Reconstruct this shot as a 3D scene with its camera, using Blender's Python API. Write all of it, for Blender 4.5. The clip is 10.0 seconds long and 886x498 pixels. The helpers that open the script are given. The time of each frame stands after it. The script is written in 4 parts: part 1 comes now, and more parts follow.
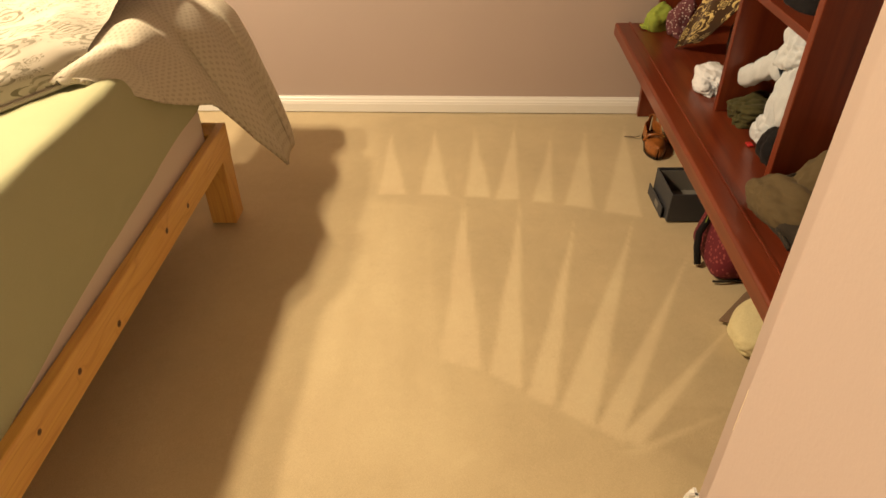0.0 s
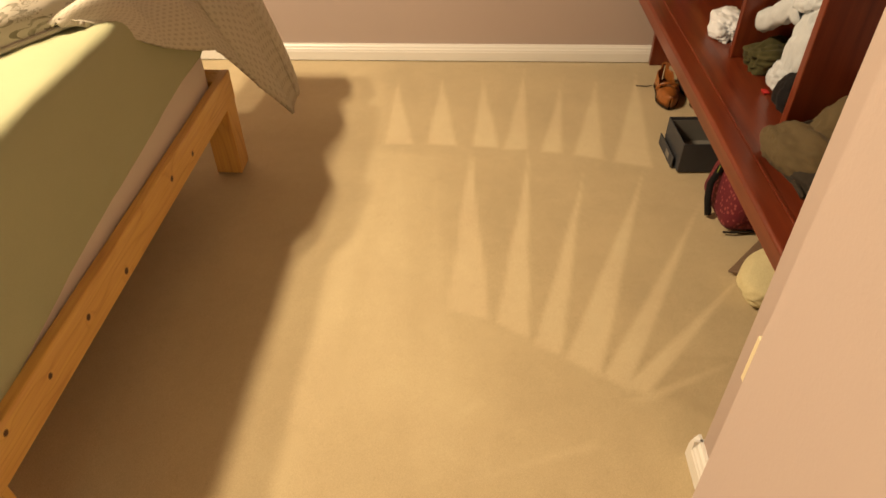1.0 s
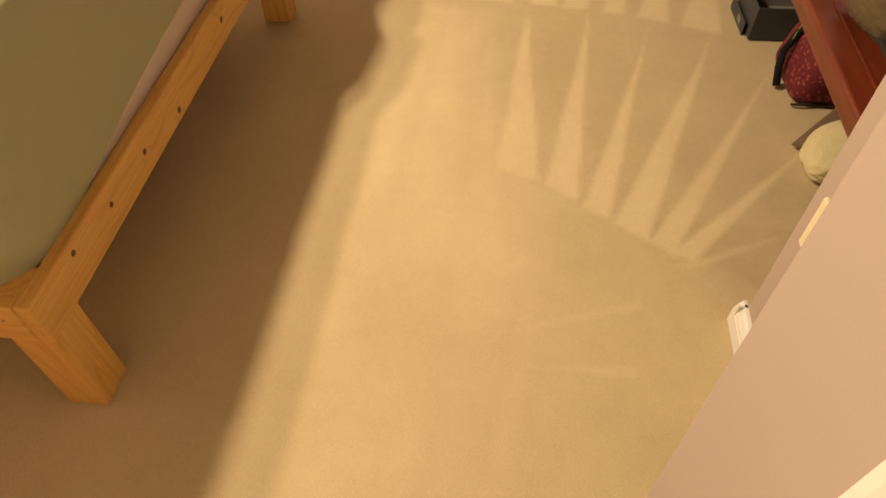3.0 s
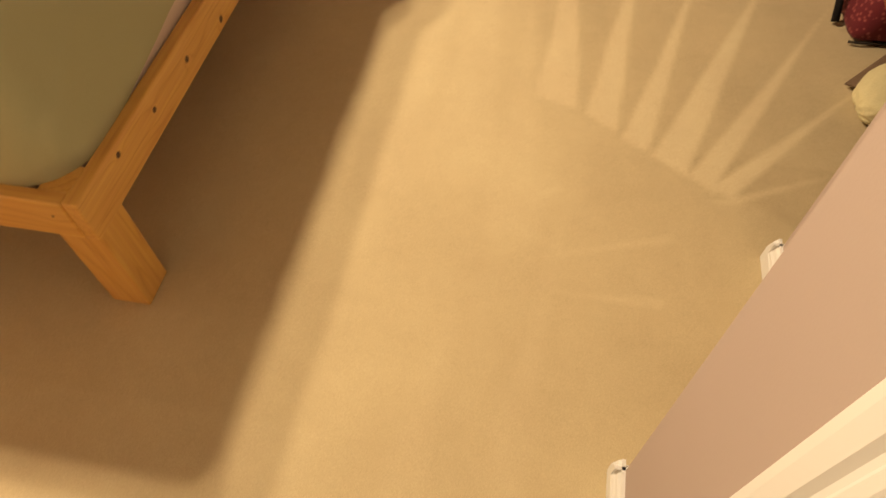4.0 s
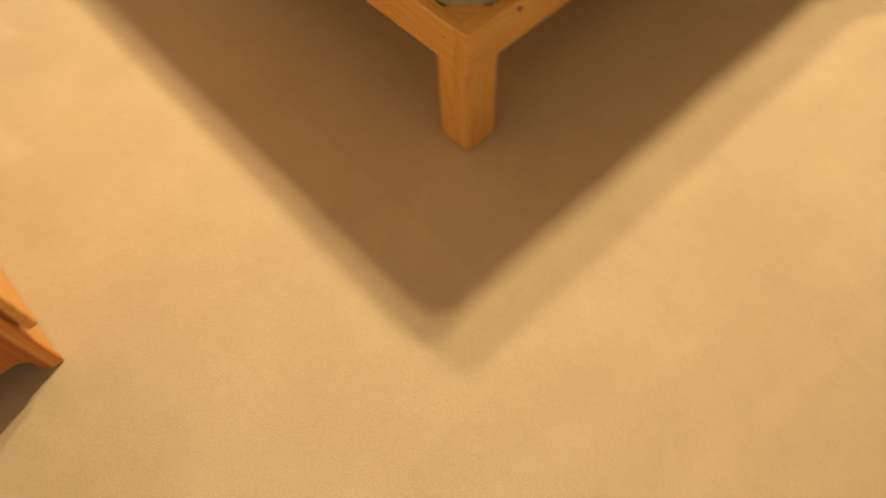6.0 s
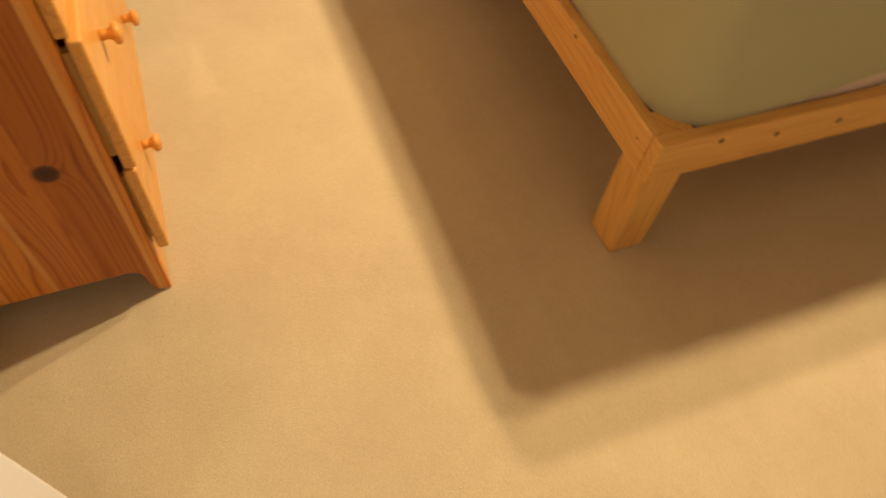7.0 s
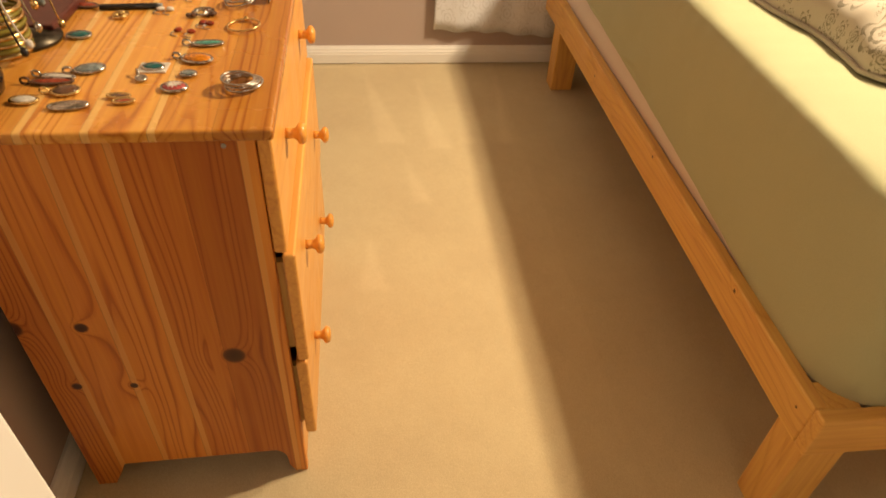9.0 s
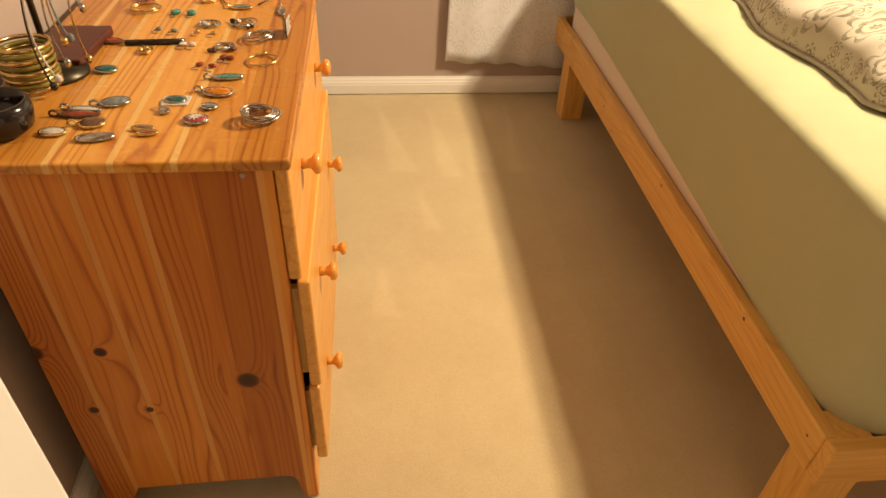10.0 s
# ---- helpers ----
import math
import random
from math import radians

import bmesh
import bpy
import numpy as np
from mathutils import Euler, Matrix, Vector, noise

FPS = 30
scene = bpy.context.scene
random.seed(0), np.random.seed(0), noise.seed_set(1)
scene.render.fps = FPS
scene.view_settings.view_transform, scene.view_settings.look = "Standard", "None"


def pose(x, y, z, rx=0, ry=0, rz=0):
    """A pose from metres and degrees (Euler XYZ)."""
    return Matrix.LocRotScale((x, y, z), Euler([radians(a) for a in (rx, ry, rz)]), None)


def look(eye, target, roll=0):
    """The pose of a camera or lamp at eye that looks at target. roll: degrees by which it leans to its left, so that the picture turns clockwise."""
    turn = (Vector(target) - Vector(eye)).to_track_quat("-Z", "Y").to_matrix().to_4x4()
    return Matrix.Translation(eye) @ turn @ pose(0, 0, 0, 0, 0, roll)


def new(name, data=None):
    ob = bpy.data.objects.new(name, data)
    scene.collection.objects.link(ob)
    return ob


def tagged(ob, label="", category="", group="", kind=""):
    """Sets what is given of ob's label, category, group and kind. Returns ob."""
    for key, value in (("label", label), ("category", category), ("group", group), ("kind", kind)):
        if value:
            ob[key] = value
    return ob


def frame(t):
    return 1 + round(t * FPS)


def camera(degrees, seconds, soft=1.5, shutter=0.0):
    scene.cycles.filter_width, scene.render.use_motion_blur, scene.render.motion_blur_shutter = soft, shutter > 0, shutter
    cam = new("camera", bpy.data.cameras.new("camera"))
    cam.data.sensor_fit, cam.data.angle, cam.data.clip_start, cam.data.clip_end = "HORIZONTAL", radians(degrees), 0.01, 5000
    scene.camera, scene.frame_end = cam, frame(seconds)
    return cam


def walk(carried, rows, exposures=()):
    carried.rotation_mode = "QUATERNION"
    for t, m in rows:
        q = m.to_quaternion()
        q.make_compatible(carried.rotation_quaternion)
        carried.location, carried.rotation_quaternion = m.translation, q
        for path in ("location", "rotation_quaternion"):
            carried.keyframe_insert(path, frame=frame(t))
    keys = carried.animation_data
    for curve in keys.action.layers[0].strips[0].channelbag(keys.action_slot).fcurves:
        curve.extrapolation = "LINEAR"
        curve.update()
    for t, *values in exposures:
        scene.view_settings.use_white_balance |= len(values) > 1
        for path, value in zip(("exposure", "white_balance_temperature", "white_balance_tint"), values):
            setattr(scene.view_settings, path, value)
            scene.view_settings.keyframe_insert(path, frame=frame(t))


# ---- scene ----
cam = camera(67.0, 10.0, 1.5, 0.5)
PATH = [
    (0, (0.778, -0.495, 1.298), (0.720, 1.112, 0.109), -0.5),
    (0.5, (0.779, -0.495, 1.284), (0.706, 1.078, 0.051), -0.7),
    (1, (0.775, -0.494, 1.275), (0.700, 1.030, -0.017), -0.8),
    (1.5, (0.767, -0.498, 1.267), (0.689, 0.984, -0.073), -0.7),
    (2, (0.760, -0.507, 1.257), (0.647, 0.902, -0.158), -1.1),
    (2.5, (0.754, -0.517, 1.233), (0.607, 0.812, -0.255), -0.9),
    (2.7, (0.751, -0.524, 1.227), (0.597, 0.784, -0.278), -1.1),
    (3.8, (0.744, -0.557, 1.210), (0.529, 0.580, -0.421), -1.3),
    (4, (0.743, -0.565, 1.210), (0.512, 0.541, -0.440), -1.6),
    (4.5, (0.726, -0.577, 1.206), (0.428, 0.414, -0.505), -1.4),
    (5, (0.706, -0.590, 1.205), (0.335, 0.306, -0.544), -0.6),
    (5.5, (0.687, -0.597, 1.203), (0.172, 0.165, -0.573), -2.6),
    (5.7, (0.676, -0.609, 1.197), (0.055, 0.073, -0.577), -4.9),
    (6.8, (0.617, -0.699, 1.186), (-0.360, -0.140, -0.467), 6.9),
    (7, (0.607, -0.710, 1.180), (-0.402, -0.196, -0.468), 8.4),
    (7.5, (0.600, -0.712, 1.183), (-0.555, -0.350, -0.410), 6.5),
    (8, (0.590, -0.723, 1.205), (-0.718, -0.431, -0.280), 5.0),
    (8.5, (0.582, -0.743, 1.240), (-0.829, -0.480, -0.153), 4.0),
    (9, (0.578, -0.748, 1.265), (-0.916, -0.528, -0.047), 3.4),
    (9.5, (0.586, -0.746, 1.276), (-0.949, -0.543, 0.010), 2.8),
    (10, (0.594, -0.751, 1.279), (-0.955, -0.560, 0.028), 2.7),
]
walk(cam, [(t, look(e, g, r)) for t, e, g, r in PATH])

# ---- light ----
world = bpy.data.worlds.new("room_air")
world.use_nodes = True
world.node_tree.nodes["Background"].inputs[0].default_value = (1.0, 0.85, 0.65, 1)
world.node_tree.nodes["Background"].inputs[1].default_value = 0.002
scene.world = world


def lamp(name, kind, m, power, colour, size):
    data = bpy.data.lights.new(name, kind)
    data.energy, data.color, data.shadow_soft_size = power, colour, size
    ob = new(name, data)
    ob.matrix_world = m
    return ob


LAMP = (-0.70, 0.87, 2.38)
BULBS = ((-0.655, 0.83, 2.20), (-0.71, 0.96, 2.20), (-0.92, 0.92, 2.20))
for spot in BULBS:
    arm_bulb = lamp("arm_bulb", "SPOT", pose(*spot), 108, (1.0, 0.755, 0.475), 0.035)
    arm_bulb.data.spot_size, arm_bulb.data.spot_blend = radians(172), 0.2
# unseen weak fill added on the hall side to lift the shadows
lamp("hall_fill", "POINT", pose(1.70, -0.42, 2.1), 12, (1.0, 0.80, 0.66), 0.2)
scene.view_settings.exposure = 0.0


# ---- node helpers ----
class Mat:
    """A node material with short calls."""

    def __init__(self, name, rough=0.6, spec=0.5):
        self.m = bpy.data.materials.new(name)
        self.m.use_nodes = True
        self.t = self.m.node_tree
        self.b = self.t.nodes["Principled BSDF"]
        self.b.inputs["Roughness"].default_value = rough
        self.b.inputs["Specular IOR Level"].default_value = spec

    def put(self, socket, v):
        if isinstance(v, bpy.types.NodeSocket):
            self.t.links.new(v, socket)
        elif isinstance(v, tuple) and len(v) == 3 and socket.type == "RGBA":
            socket.default_value = (*v, 1)
        else:
            socket.default_value = v

    def node(self, kind, **ins):
        n = self.t.nodes.new(kind)
        for k, v in ins.items():
            self.put(n.inputs[k.replace("_", " ")], v)
        return n

    def math(self, op, a, b=0.0, clamp=False):
        n = self.t.nodes.new("ShaderNodeMath")
        n.operation, n.use_clamp = op, clamp
        self.put(n.inputs[0], a)
        self.put(n.inputs[1], b)
        return n.outputs[0]

    def vmath(self, op, a, b=(0, 0, 0)):
        n = self.t.nodes.new("ShaderNodeVectorMath")
        n.operation = op
        self.put(n.inputs[0], a)
        self.put(n.inputs[1], b)
        return n.outputs["Value"] if op in ("LENGTH", "DISTANCE") else n.outputs["Vector"]

    def place(self):
        return self.t.nodes.new("ShaderNodeTexCoord").outputs["Object"]

    def scaled(self, v, s, move=(0, 0, 0)):
        n = self.t.nodes.new("ShaderNodeMapping")
        self.put(n.inputs["Vector"], v)
        n.inputs["Scale"].default_value, n.inputs["Location"].default_value = s, move
        return n.outputs[0]

    def noise(self, v, scale, detail=3.0, rough=0.55, warp=0.0):
        n = self.node("ShaderNodeTexNoise", Vector=v, Scale=scale, Detail=detail, Roughness=rough, Distortion=warp)
        return n.outputs["Fac"]

    def ramp(self, f, *stops):
        n = self.t.nodes.new("ShaderNodeValToRGB")
        self.put(n.inputs[0], f)
        els = n.color_ramp.elements
        while len(els) < len(stops):
            els.new(0.5)
        for e, (p, c) in zip(els, stops):
            e.position, e.color = p, (*(c if isinstance(c, tuple) else (c, c, c)), 1)
        return n.outputs[0]

    def mix(self, f, a, b, mode="MIX"):
        n = self.t.nodes.new("ShaderNodeMix")
        n.data_type, n.blend_type = "RGBA", mode
        self.put(n.inputs[0], f)
        self.put(n.inputs[6], a)
        self.put(n.inputs[7], b)
        return n.outputs[2]

    def split(self, v):
        n = self.node("ShaderNodeSeparateXYZ", Vector=v)
        return n.outputs

    def bump(self, h, strength=0.3, dist=0.002):
        n = self.node("ShaderNodeBump", Height=h, Strength=strength, Distance=dist)
        self.put(self.b.inputs["Normal"], n.outputs[0])

    def colour(self, v):
        self.put(self.b.inputs["Base Color"], v)
        return self


def pine(name, along, board=0.0, across=1, knots=(), tint=(1, 1, 1), rough=0.36, calm=0.85, lines=11.0, stretch=0.8):
    """Lacquered pine with its grain along one axis, glued boards of a width across another, and knots at places."""
    k = Mat(name, rough)
    p = k.place()
    if board:
        c = k.math("FLOOR", k.math("DIVIDE", k.split(p)[across], board))
        rnd = k.node("ShaderNodeTexWhiteNoise", Vector=k.node("ShaderNodeCombineXYZ", X=c).outputs[0])
        q = k.vmath("ADD", p, k.vmath("MULTIPLY", rnd.outputs["Color"], (3, 3, 3)))
        boards = rnd.outputs["Value"]
    else:
        q, boards = p, 0.5
    wob = k.noise(q, 2.2, 2)
    s = [7.0, 7.0, 7.0]
    s[along] = stretch
    g = k.scaled(q, tuple(s))
    near = None
    for (x, y, z), r in knots:
        d = k.vmath("DISTANCE", p, (x, y, z))
        f = k.math("DIVIDE", d, r)
        near = f if near is None else k.math("MINIMUM", near, f)
    if near is not None:
        push = k.math("MULTIPLY", k.math("POWER", k.math("DIVIDE", 1.0, k.math("ADD", near, 0.8)), 2.0), 0.5)
        comb = k.node("ShaderNodeCombineXYZ", X=push, Y=push, Z=push)
        g = k.vmath("ADD", g, comb.outputs[0])
    rings = k.noise(g, 1.4, 1.0, 0.4, 0.4)
    bands = k.math("FRACT", k.math("MULTIPLY", k.math("ADD", rings, k.math("MULTIPLY", wob, 0.12)), lines))
    col = k.ramp(bands, (0.0, (0.52, 0.265, 0.06)), (0.12, (0.68, 0.395, 0.115)), (0.6, (0.72, 0.43, 0.135)), (0.80, (0.60, 0.31, 0.075)), (0.95, (0.34, 0.125, 0.020)), (1.0, (0.40, 0.17, 0.03)))
    wide = k.noise(g, 0.55, 2)
    col = k.mix(k.math("ADD", k.math("MULTIPLY", k.ramp(wide, (0.35, 0.0), (0.65, 1.0)), (1.0 - calm) * 0.6), calm - 0.15, True), col, (0.70, 0.415, 0.13))
    s2 = [160.0, 160.0, 160.0]
    s2[along] = 5.0
    fine = k.noise(k.scaled(q, tuple(s2)), 1.0, 2)
    col = k.mix(0.35, col, k.ramp(fine, (0.3, (0.45, 0.22, 0.05)), (0.7, (0.85, 0.56, 0.22))), "OVERLAY")
    if board:
        v = k.ramp(boards, (0.0, (0.62, 0.48, 0.36)), (0.35, (0.85, 0.74, 0.62)), (0.7, (1.0, 0.95, 0.88)), (1.0, (1.25, 1.28, 1.3)))
        col = k.mix(1.0, col, v, "MULTIPLY")
        within = k.math("FRACT", k.math("DIVIDE", k.split(p)[across], board))
        pale = k.math("MULTIPLY", k.math("LESS_THAN", within, 0.13), k.math("GREATER_THAN", boards, 0.35))
        col = k.mix(k.math("MULTIPLY", pale, 0.75), col, (0.85, 0.58, 0.25))
        joint = k.math("LESS_THAN", within, 0.012)
        col = k.mix(k.math("MULTIPLY", joint, 0.5), col, (0.22, 0.09, 0.02))
    if near is not None:
        ring = k.ramp(near, (0.0, (0.05, 0.014, 0.004)), (0.55, (0.07, 0.020, 0.005)), (0.8, (0.16, 0.06, 0.015)), (1.0, (0.42, 0.19, 0.05)))
        col = k.mix(k.ramp(near, (0.75, 1.0), (1.25, 0.0)), col, ring)
    col = k.mix(1.0, col, tint, "MULTIPLY")
    k.colour(col)
    k.bump(fine, 0.12, 0.001)
    k.put(k.b.inputs["Roughness"], k.ramp(k.noise(p, 9), (0.3, rough - 0.06), (0.7, rough + 0.1)))
    k.b.inputs["Coat Weight"].default_value = 0.06
    return k.m


def stained(name, along):
    k = Mat(name, 0.28)
    p = k.place()
    s = [30.0, 30.0, 30.0]
    s[along] = 1.6
    g = k.noise(k.scaled(p, tuple(s)), 1.0, 4, 0.6, 0.3)
    wide = k.noise(p, 2.5, 2)
    col = k.ramp(g, (0.25, (0.070, 0.013, 0.006)), (0.5, (0.145, 0.028, 0.010)), (0.8, (0.225, 0.052, 0.016)))
    k.colour(k.mix(k.math("MULTIPLY", wide, 0.35), col, (0.11, 0.018, 0.008)))
    k.bump(g, 0.06, 0.001)
    return k.m


def painted(name, col, rough, mottling=0.06, relief=0.08, grain=260):
    k = Mat(name, rough)
    p = k.place()
    a = k.noise(p, 1.3, 3)
    d = tuple(c * (1 - mottling) for c in col)
    k.colour(k.mix(k.ramp(a, (0.3, 0.0), (0.7, 1.0)), col, d))
    k.bump(k.noise(p, grain, 2), relief, 0.0015)
    return k.m


def carpet():
    k = Mat("cut_pile_carpet", 0.95, 0.15)
    p = k.place()
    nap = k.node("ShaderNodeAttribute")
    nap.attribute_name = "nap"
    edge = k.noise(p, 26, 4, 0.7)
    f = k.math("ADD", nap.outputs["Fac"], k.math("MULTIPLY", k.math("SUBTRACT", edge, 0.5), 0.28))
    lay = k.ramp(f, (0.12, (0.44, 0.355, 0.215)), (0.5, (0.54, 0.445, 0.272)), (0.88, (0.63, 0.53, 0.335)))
    tuft = k.node("ShaderNodeTexVoronoi", Vector=p, Scale=190.0).outputs["Distance"]
    fib = k.noise(k.scaled(p, (1, 1, 1)), 420, 3, 0.7)
    broad = k.noise(p, 3.0, 4, 0.6)
    lay = k.mix(0.5, lay, k.ramp(broad, (0.3, (0.43, 0.43, 0.43)), (0.7, (0.57, 0.57, 0.57))), "OVERLAY")
    lay = k.mix(0.45, lay, k.ramp(fib, (0.3, (0.36, 0.36, 0.36)), (0.7, (0.64, 0.64, 0.64))), "OVERLAY")
    dents = k.noise(k.scaled(p, (70, 26, 1)), 1.0, 3, 0.7)
    lay = k.mix(k.math("MULTIPLY", k.ramp(dents, (0.64, 0.0), (0.8, 1.0)), 0.24), lay, (0.30, 0.22, 0.14))
    k.colour(lay)
    k.bump(k.math("ADD", k.math("MULTIPLY", tuft, 0.3), fib), 0.30, 0.003)
    k.b.inputs["Sheen Weight"].default_value = 0.25
    k.b.inputs["Sheen Roughness"].default_value = 0.5
    return k.m


def cloth(name, col, weave=700.0, rough=0.85, spots=None, soft=0.05):
    k = Mat(name, rough, 0.2)
    p = k.place()
    w = k.noise(p, weave, 2, 0.6)
    a = k.noise(p, 6.0, 3)
    c = k.mix(k.math("MULTIPLY", a, soft * 6, True), col, tuple(x * 0.78 for x in col))
    if spots:
        dark, scale, lim = spots
        v = k.node("ShaderNodeTexVoronoi", Vector=p, Scale=scale).outputs["Distance"]
        c = k.mix(k.ramp(v, (lim, 1.0), (lim + 0.06, 0.0)), c, dark)
    k.colour(k.mix(0.35, c, k.ramp(w, (0.3, (0.40, 0.40, 0.40)), (0.7, (0.60, 0.60, 0.60))), "OVERLAY"))
    k.bump(w, 0.25, 0.0012)
    k.b.inputs["Sheen Weight"].default_value = 0.04
    return k.m


def printed(name, base, ink, scale, petals=7.0, uv="UVMap", dense=1.0):
    """Cloth with a print of scattered flower heads, ringed outlines and leafy sprigs."""
    k = Mat(name, 0.85, 0.2)
    n = k.t.nodes.new("ShaderNodeUVMap")
    n.uv_map = uv
    u = k.scaled(n.outputs[0], (scale, scale, 1))
    total = None
    for j, (mul, off, reach) in enumerate(((1.0, 0.0, 0.42), (2.3, 5.3, 0.34), (4.6, 9.1, 0.36))):
        w = k.scaled(u, (mul, mul, 1), (off, off * 0.7, 0))
        v = k.node("ShaderNodeTexVoronoi", Vector=w, Scale=1.0, Randomness=0.75)
        v.voronoi_dimensions = "2D"
        d = k.vmath("SUBTRACT", w, v.outputs["Position"])
        x, y, _ = k.split(d)
        r = k.vmath("LENGTH", d)
        ang = k.math("ARCTAN2", y, x)
        lobes = k.math("COSINE", k.math("MULTIPLY", ang, petals + j))
        rr = k.math("DIVIDE", r, k.math("ADD", reach * 0.8, k.math("MULTIPLY", lobes, reach * 0.2)))
        rings = k.math("SINE", k.math("ADD", k.math("MULTIPLY", rr, 15.0), k.math("MULTIPLY", lobes, 1.6)))
        mask = k.math("MULTIPLY", k.math("GREATER_THAN", rings, 0.25), k.math("LESS_THAN", rr, 1.0))
        if j == 2:
            gate = k.math("GREATER_THAN", k.noise(u, 1.3, 2), 0.52)
            mask = k.math("MULTIPLY", mask, gate)
        if j == 0:
            big = mask
            clear = k.math("GREATER_THAN", rr, 1.02)
            total = mask
        else:
            total = k.math("MAXIMUM", total, k.math("MULTIPLY", mask, clear))
    rub = k.ramp(k.noise(u, 7.0, 3), (0.35, 0.45 * dense), (0.6, 0.9 * dense))
    c = k.mix(k.math("MULTIPLY", total, rub), base, ink)
    w = k.noise(k.place(), 600, 2)
    k.colour(k.mix(0.25, c, k.ramp(w, (0.3, (0.42, 0.42, 0.42)), (0.7, (0.58, 0.58, 0.58))), "OVERLAY"))
    k.bump(k.noise(k.place(), 40, 4), 0.15, 0.004)
    k.b.inputs["Sheen Weight"].default_value = 0.15
    return k.m


def dotted(name, base, ink, scale, uv="UVMap"):
    """Cloth with a small half-drop motif."""
    k = Mat(name, 0.88, 0.2)
    n = k.t.nodes.new("ShaderNodeUVMap")
    n.uv_map = uv
    x, y, _ = k.split(k.scaled(n.outputs[0], (scale, scale, 1)))
    row = k.math("FLOOR", y)
    x = k.math("ADD", x, k.math("MULTIPLY", k.math("MODULO", row, 2.0), 0.5))
    fx = k.math("SUBTRACT", k.math("FRACT", x), 0.5)
    fy = k.math("SUBTRACT", k.math("FRACT", y), 0.5)
    r = k.math("SQRT", k.math("ADD", k.math("MULTIPLY", fx, fx), k.math("MULTIPLY", fy, fy)))
    lob = k.math("COSINE", k.math("MULTIPLY", k.math("ARCTAN2", fy, fx), 5.0))
    m = k.math("LESS_THAN", r, k.math("ADD", 0.25, k.math("MULTIPLY", lob, 0.05)))
    m = k.math("SUBTRACT", m, k.math("MULTIPLY", k.math("LESS_THAN", r, 0.1), 0.8))
    k.colour(k.mix(k.math("MULTIPLY", m, 0.5), base, ink))
    k.bump(k.noise(k.place(), 45, 4), 0.2, 0.004)
    return k.m


def gloss(name, col, rough=0.3, metal=0.0, var=0.25, scale=60.0):
    k = Mat(name, rough)
    k.b.inputs["Metallic"].default_value = metal
    a = k.noise(k.place(), scale, 3)
    k.colour(k.mix(k.ramp(a, (0.35, 0.0), (0.65, 1.0)), col, tuple(c * (1 - var) for c in col)))
    return k.m


WALL = painted("dusty_pink_emulsion", (0.45, 0.366, 0.330), 0.75, 0.05, 0.10)
CEIL = painted("white_ceiling_paint", (0.55, 0.53, 0.49), 0.9)
GLOSSWHITE = painted("cream_white_gloss", (0.80, 0.80, 0.78), 0.35, 0.05, 0.03, 120)
CARPET = carpet()
STAIN_Y, STAIN_Z = stained("red_mahogany_y", 1), stained("red_mahogany_z", 2)
RAIL_Y = pine("pine_foot_rail", 1, 0, 1, [((0.0, 0.602, 0.264), 0.010), ((0.0, 0.923, 0.297), 0.010), ((0.0, 0.274, 0.297), 0.008), ((0.0, 0.136, 0.317), 0.008), ((0.0, 0.43, 0.292), 0.009), ((0.0, 1.074, 0.278), 0.009)], (0.95, 1.06, 1.15))
RAIL_X = pine("pine_side_rail", 0, 0, 1, [((-0.331, 0.0, 0.322), 0.0065), ((-0.828, 0.0, 0.324), 0.006), ((-0.06, 0.0, 0.30), 0.005), ((-1.35, 0.0, 0.29), 0.006)], (0.95, 1.06, 1.15))
LEGWOOD = pine("pine_leg", 2, 0, 1, (), (0.95, 1.06, 1.15))
SIDEWOOD = pine("pine_chest_side", 2, 0.083, 1, [((-0.187, -0.981, 0.371), 0.022), ((-0.187, -1.202, 0.456), 0.012), ((-0.187, -1.251, 0.312), 0.010), ((-0.187, -1.159, 0.306), 0.008), ((-0.187, -1.305, 0.46), 0.020)], (0.84, 0.62, 0.37), 0.45, 0.16, 15.0, 0.30)
TOPWOOD = pine("pine_chest_top", 0, 0.078, 1, [((-0.152, -1.0, 0.795), 0.012), ((-0.47, -0.90, 0.80), 0.008)], (0.90, 0.88, 0.70), 0.26, 0.25, 16.0, 0.3)
FRONTWOOD = pine("pine_drawer_front", 0, 0, 1, [((-0.25, -0.85, 0.66), 0.007), ((-0.48, -0.85, 0.50), 0.008), ((-0.62, -0.84, 0.30), 0.007)], (1.0, 0.95, 0.85))
KNOBWOOD = pine("pine_knob", 1, 0, 1, (), (1.0, 0.9, 0.70), 0.25)
GREEN = cloth("sage_green_cotton", (0.43, 0.44, 0.275), 900, 0.8)
SHEETWHITE = cloth("white_mattress_cloth", (0.70, 0.62, 0.55), 500)
DUVET = printed("cream_paisley_cotton", (0.50, 0.465, 0.385), (0.17, 0.155, 0.105), 8.5)
REVERSE = dotted("cream_motif_cotton", (0.60, 0.56, 0.46), (0.30, 0.25, 0.17), 56)
CURTAIN = printed("white_floral_voile", (0.70, 0.72, 0.76), (0.42, 0.42, 0.42), 9.0, 5.0, "UVMap", 0.45)


# ---- mesh helpers ----
def mesh_of(bm, name, mat, smooth=False):
    me = bpy.data.meshes.new(name)
    bm.normal_update()
    bm.to_mesh(me)
    bm.free()
    me.materials.append(mat)
    if smooth:
        for p in me.polygons:
            p.use_smooth = True
    return me


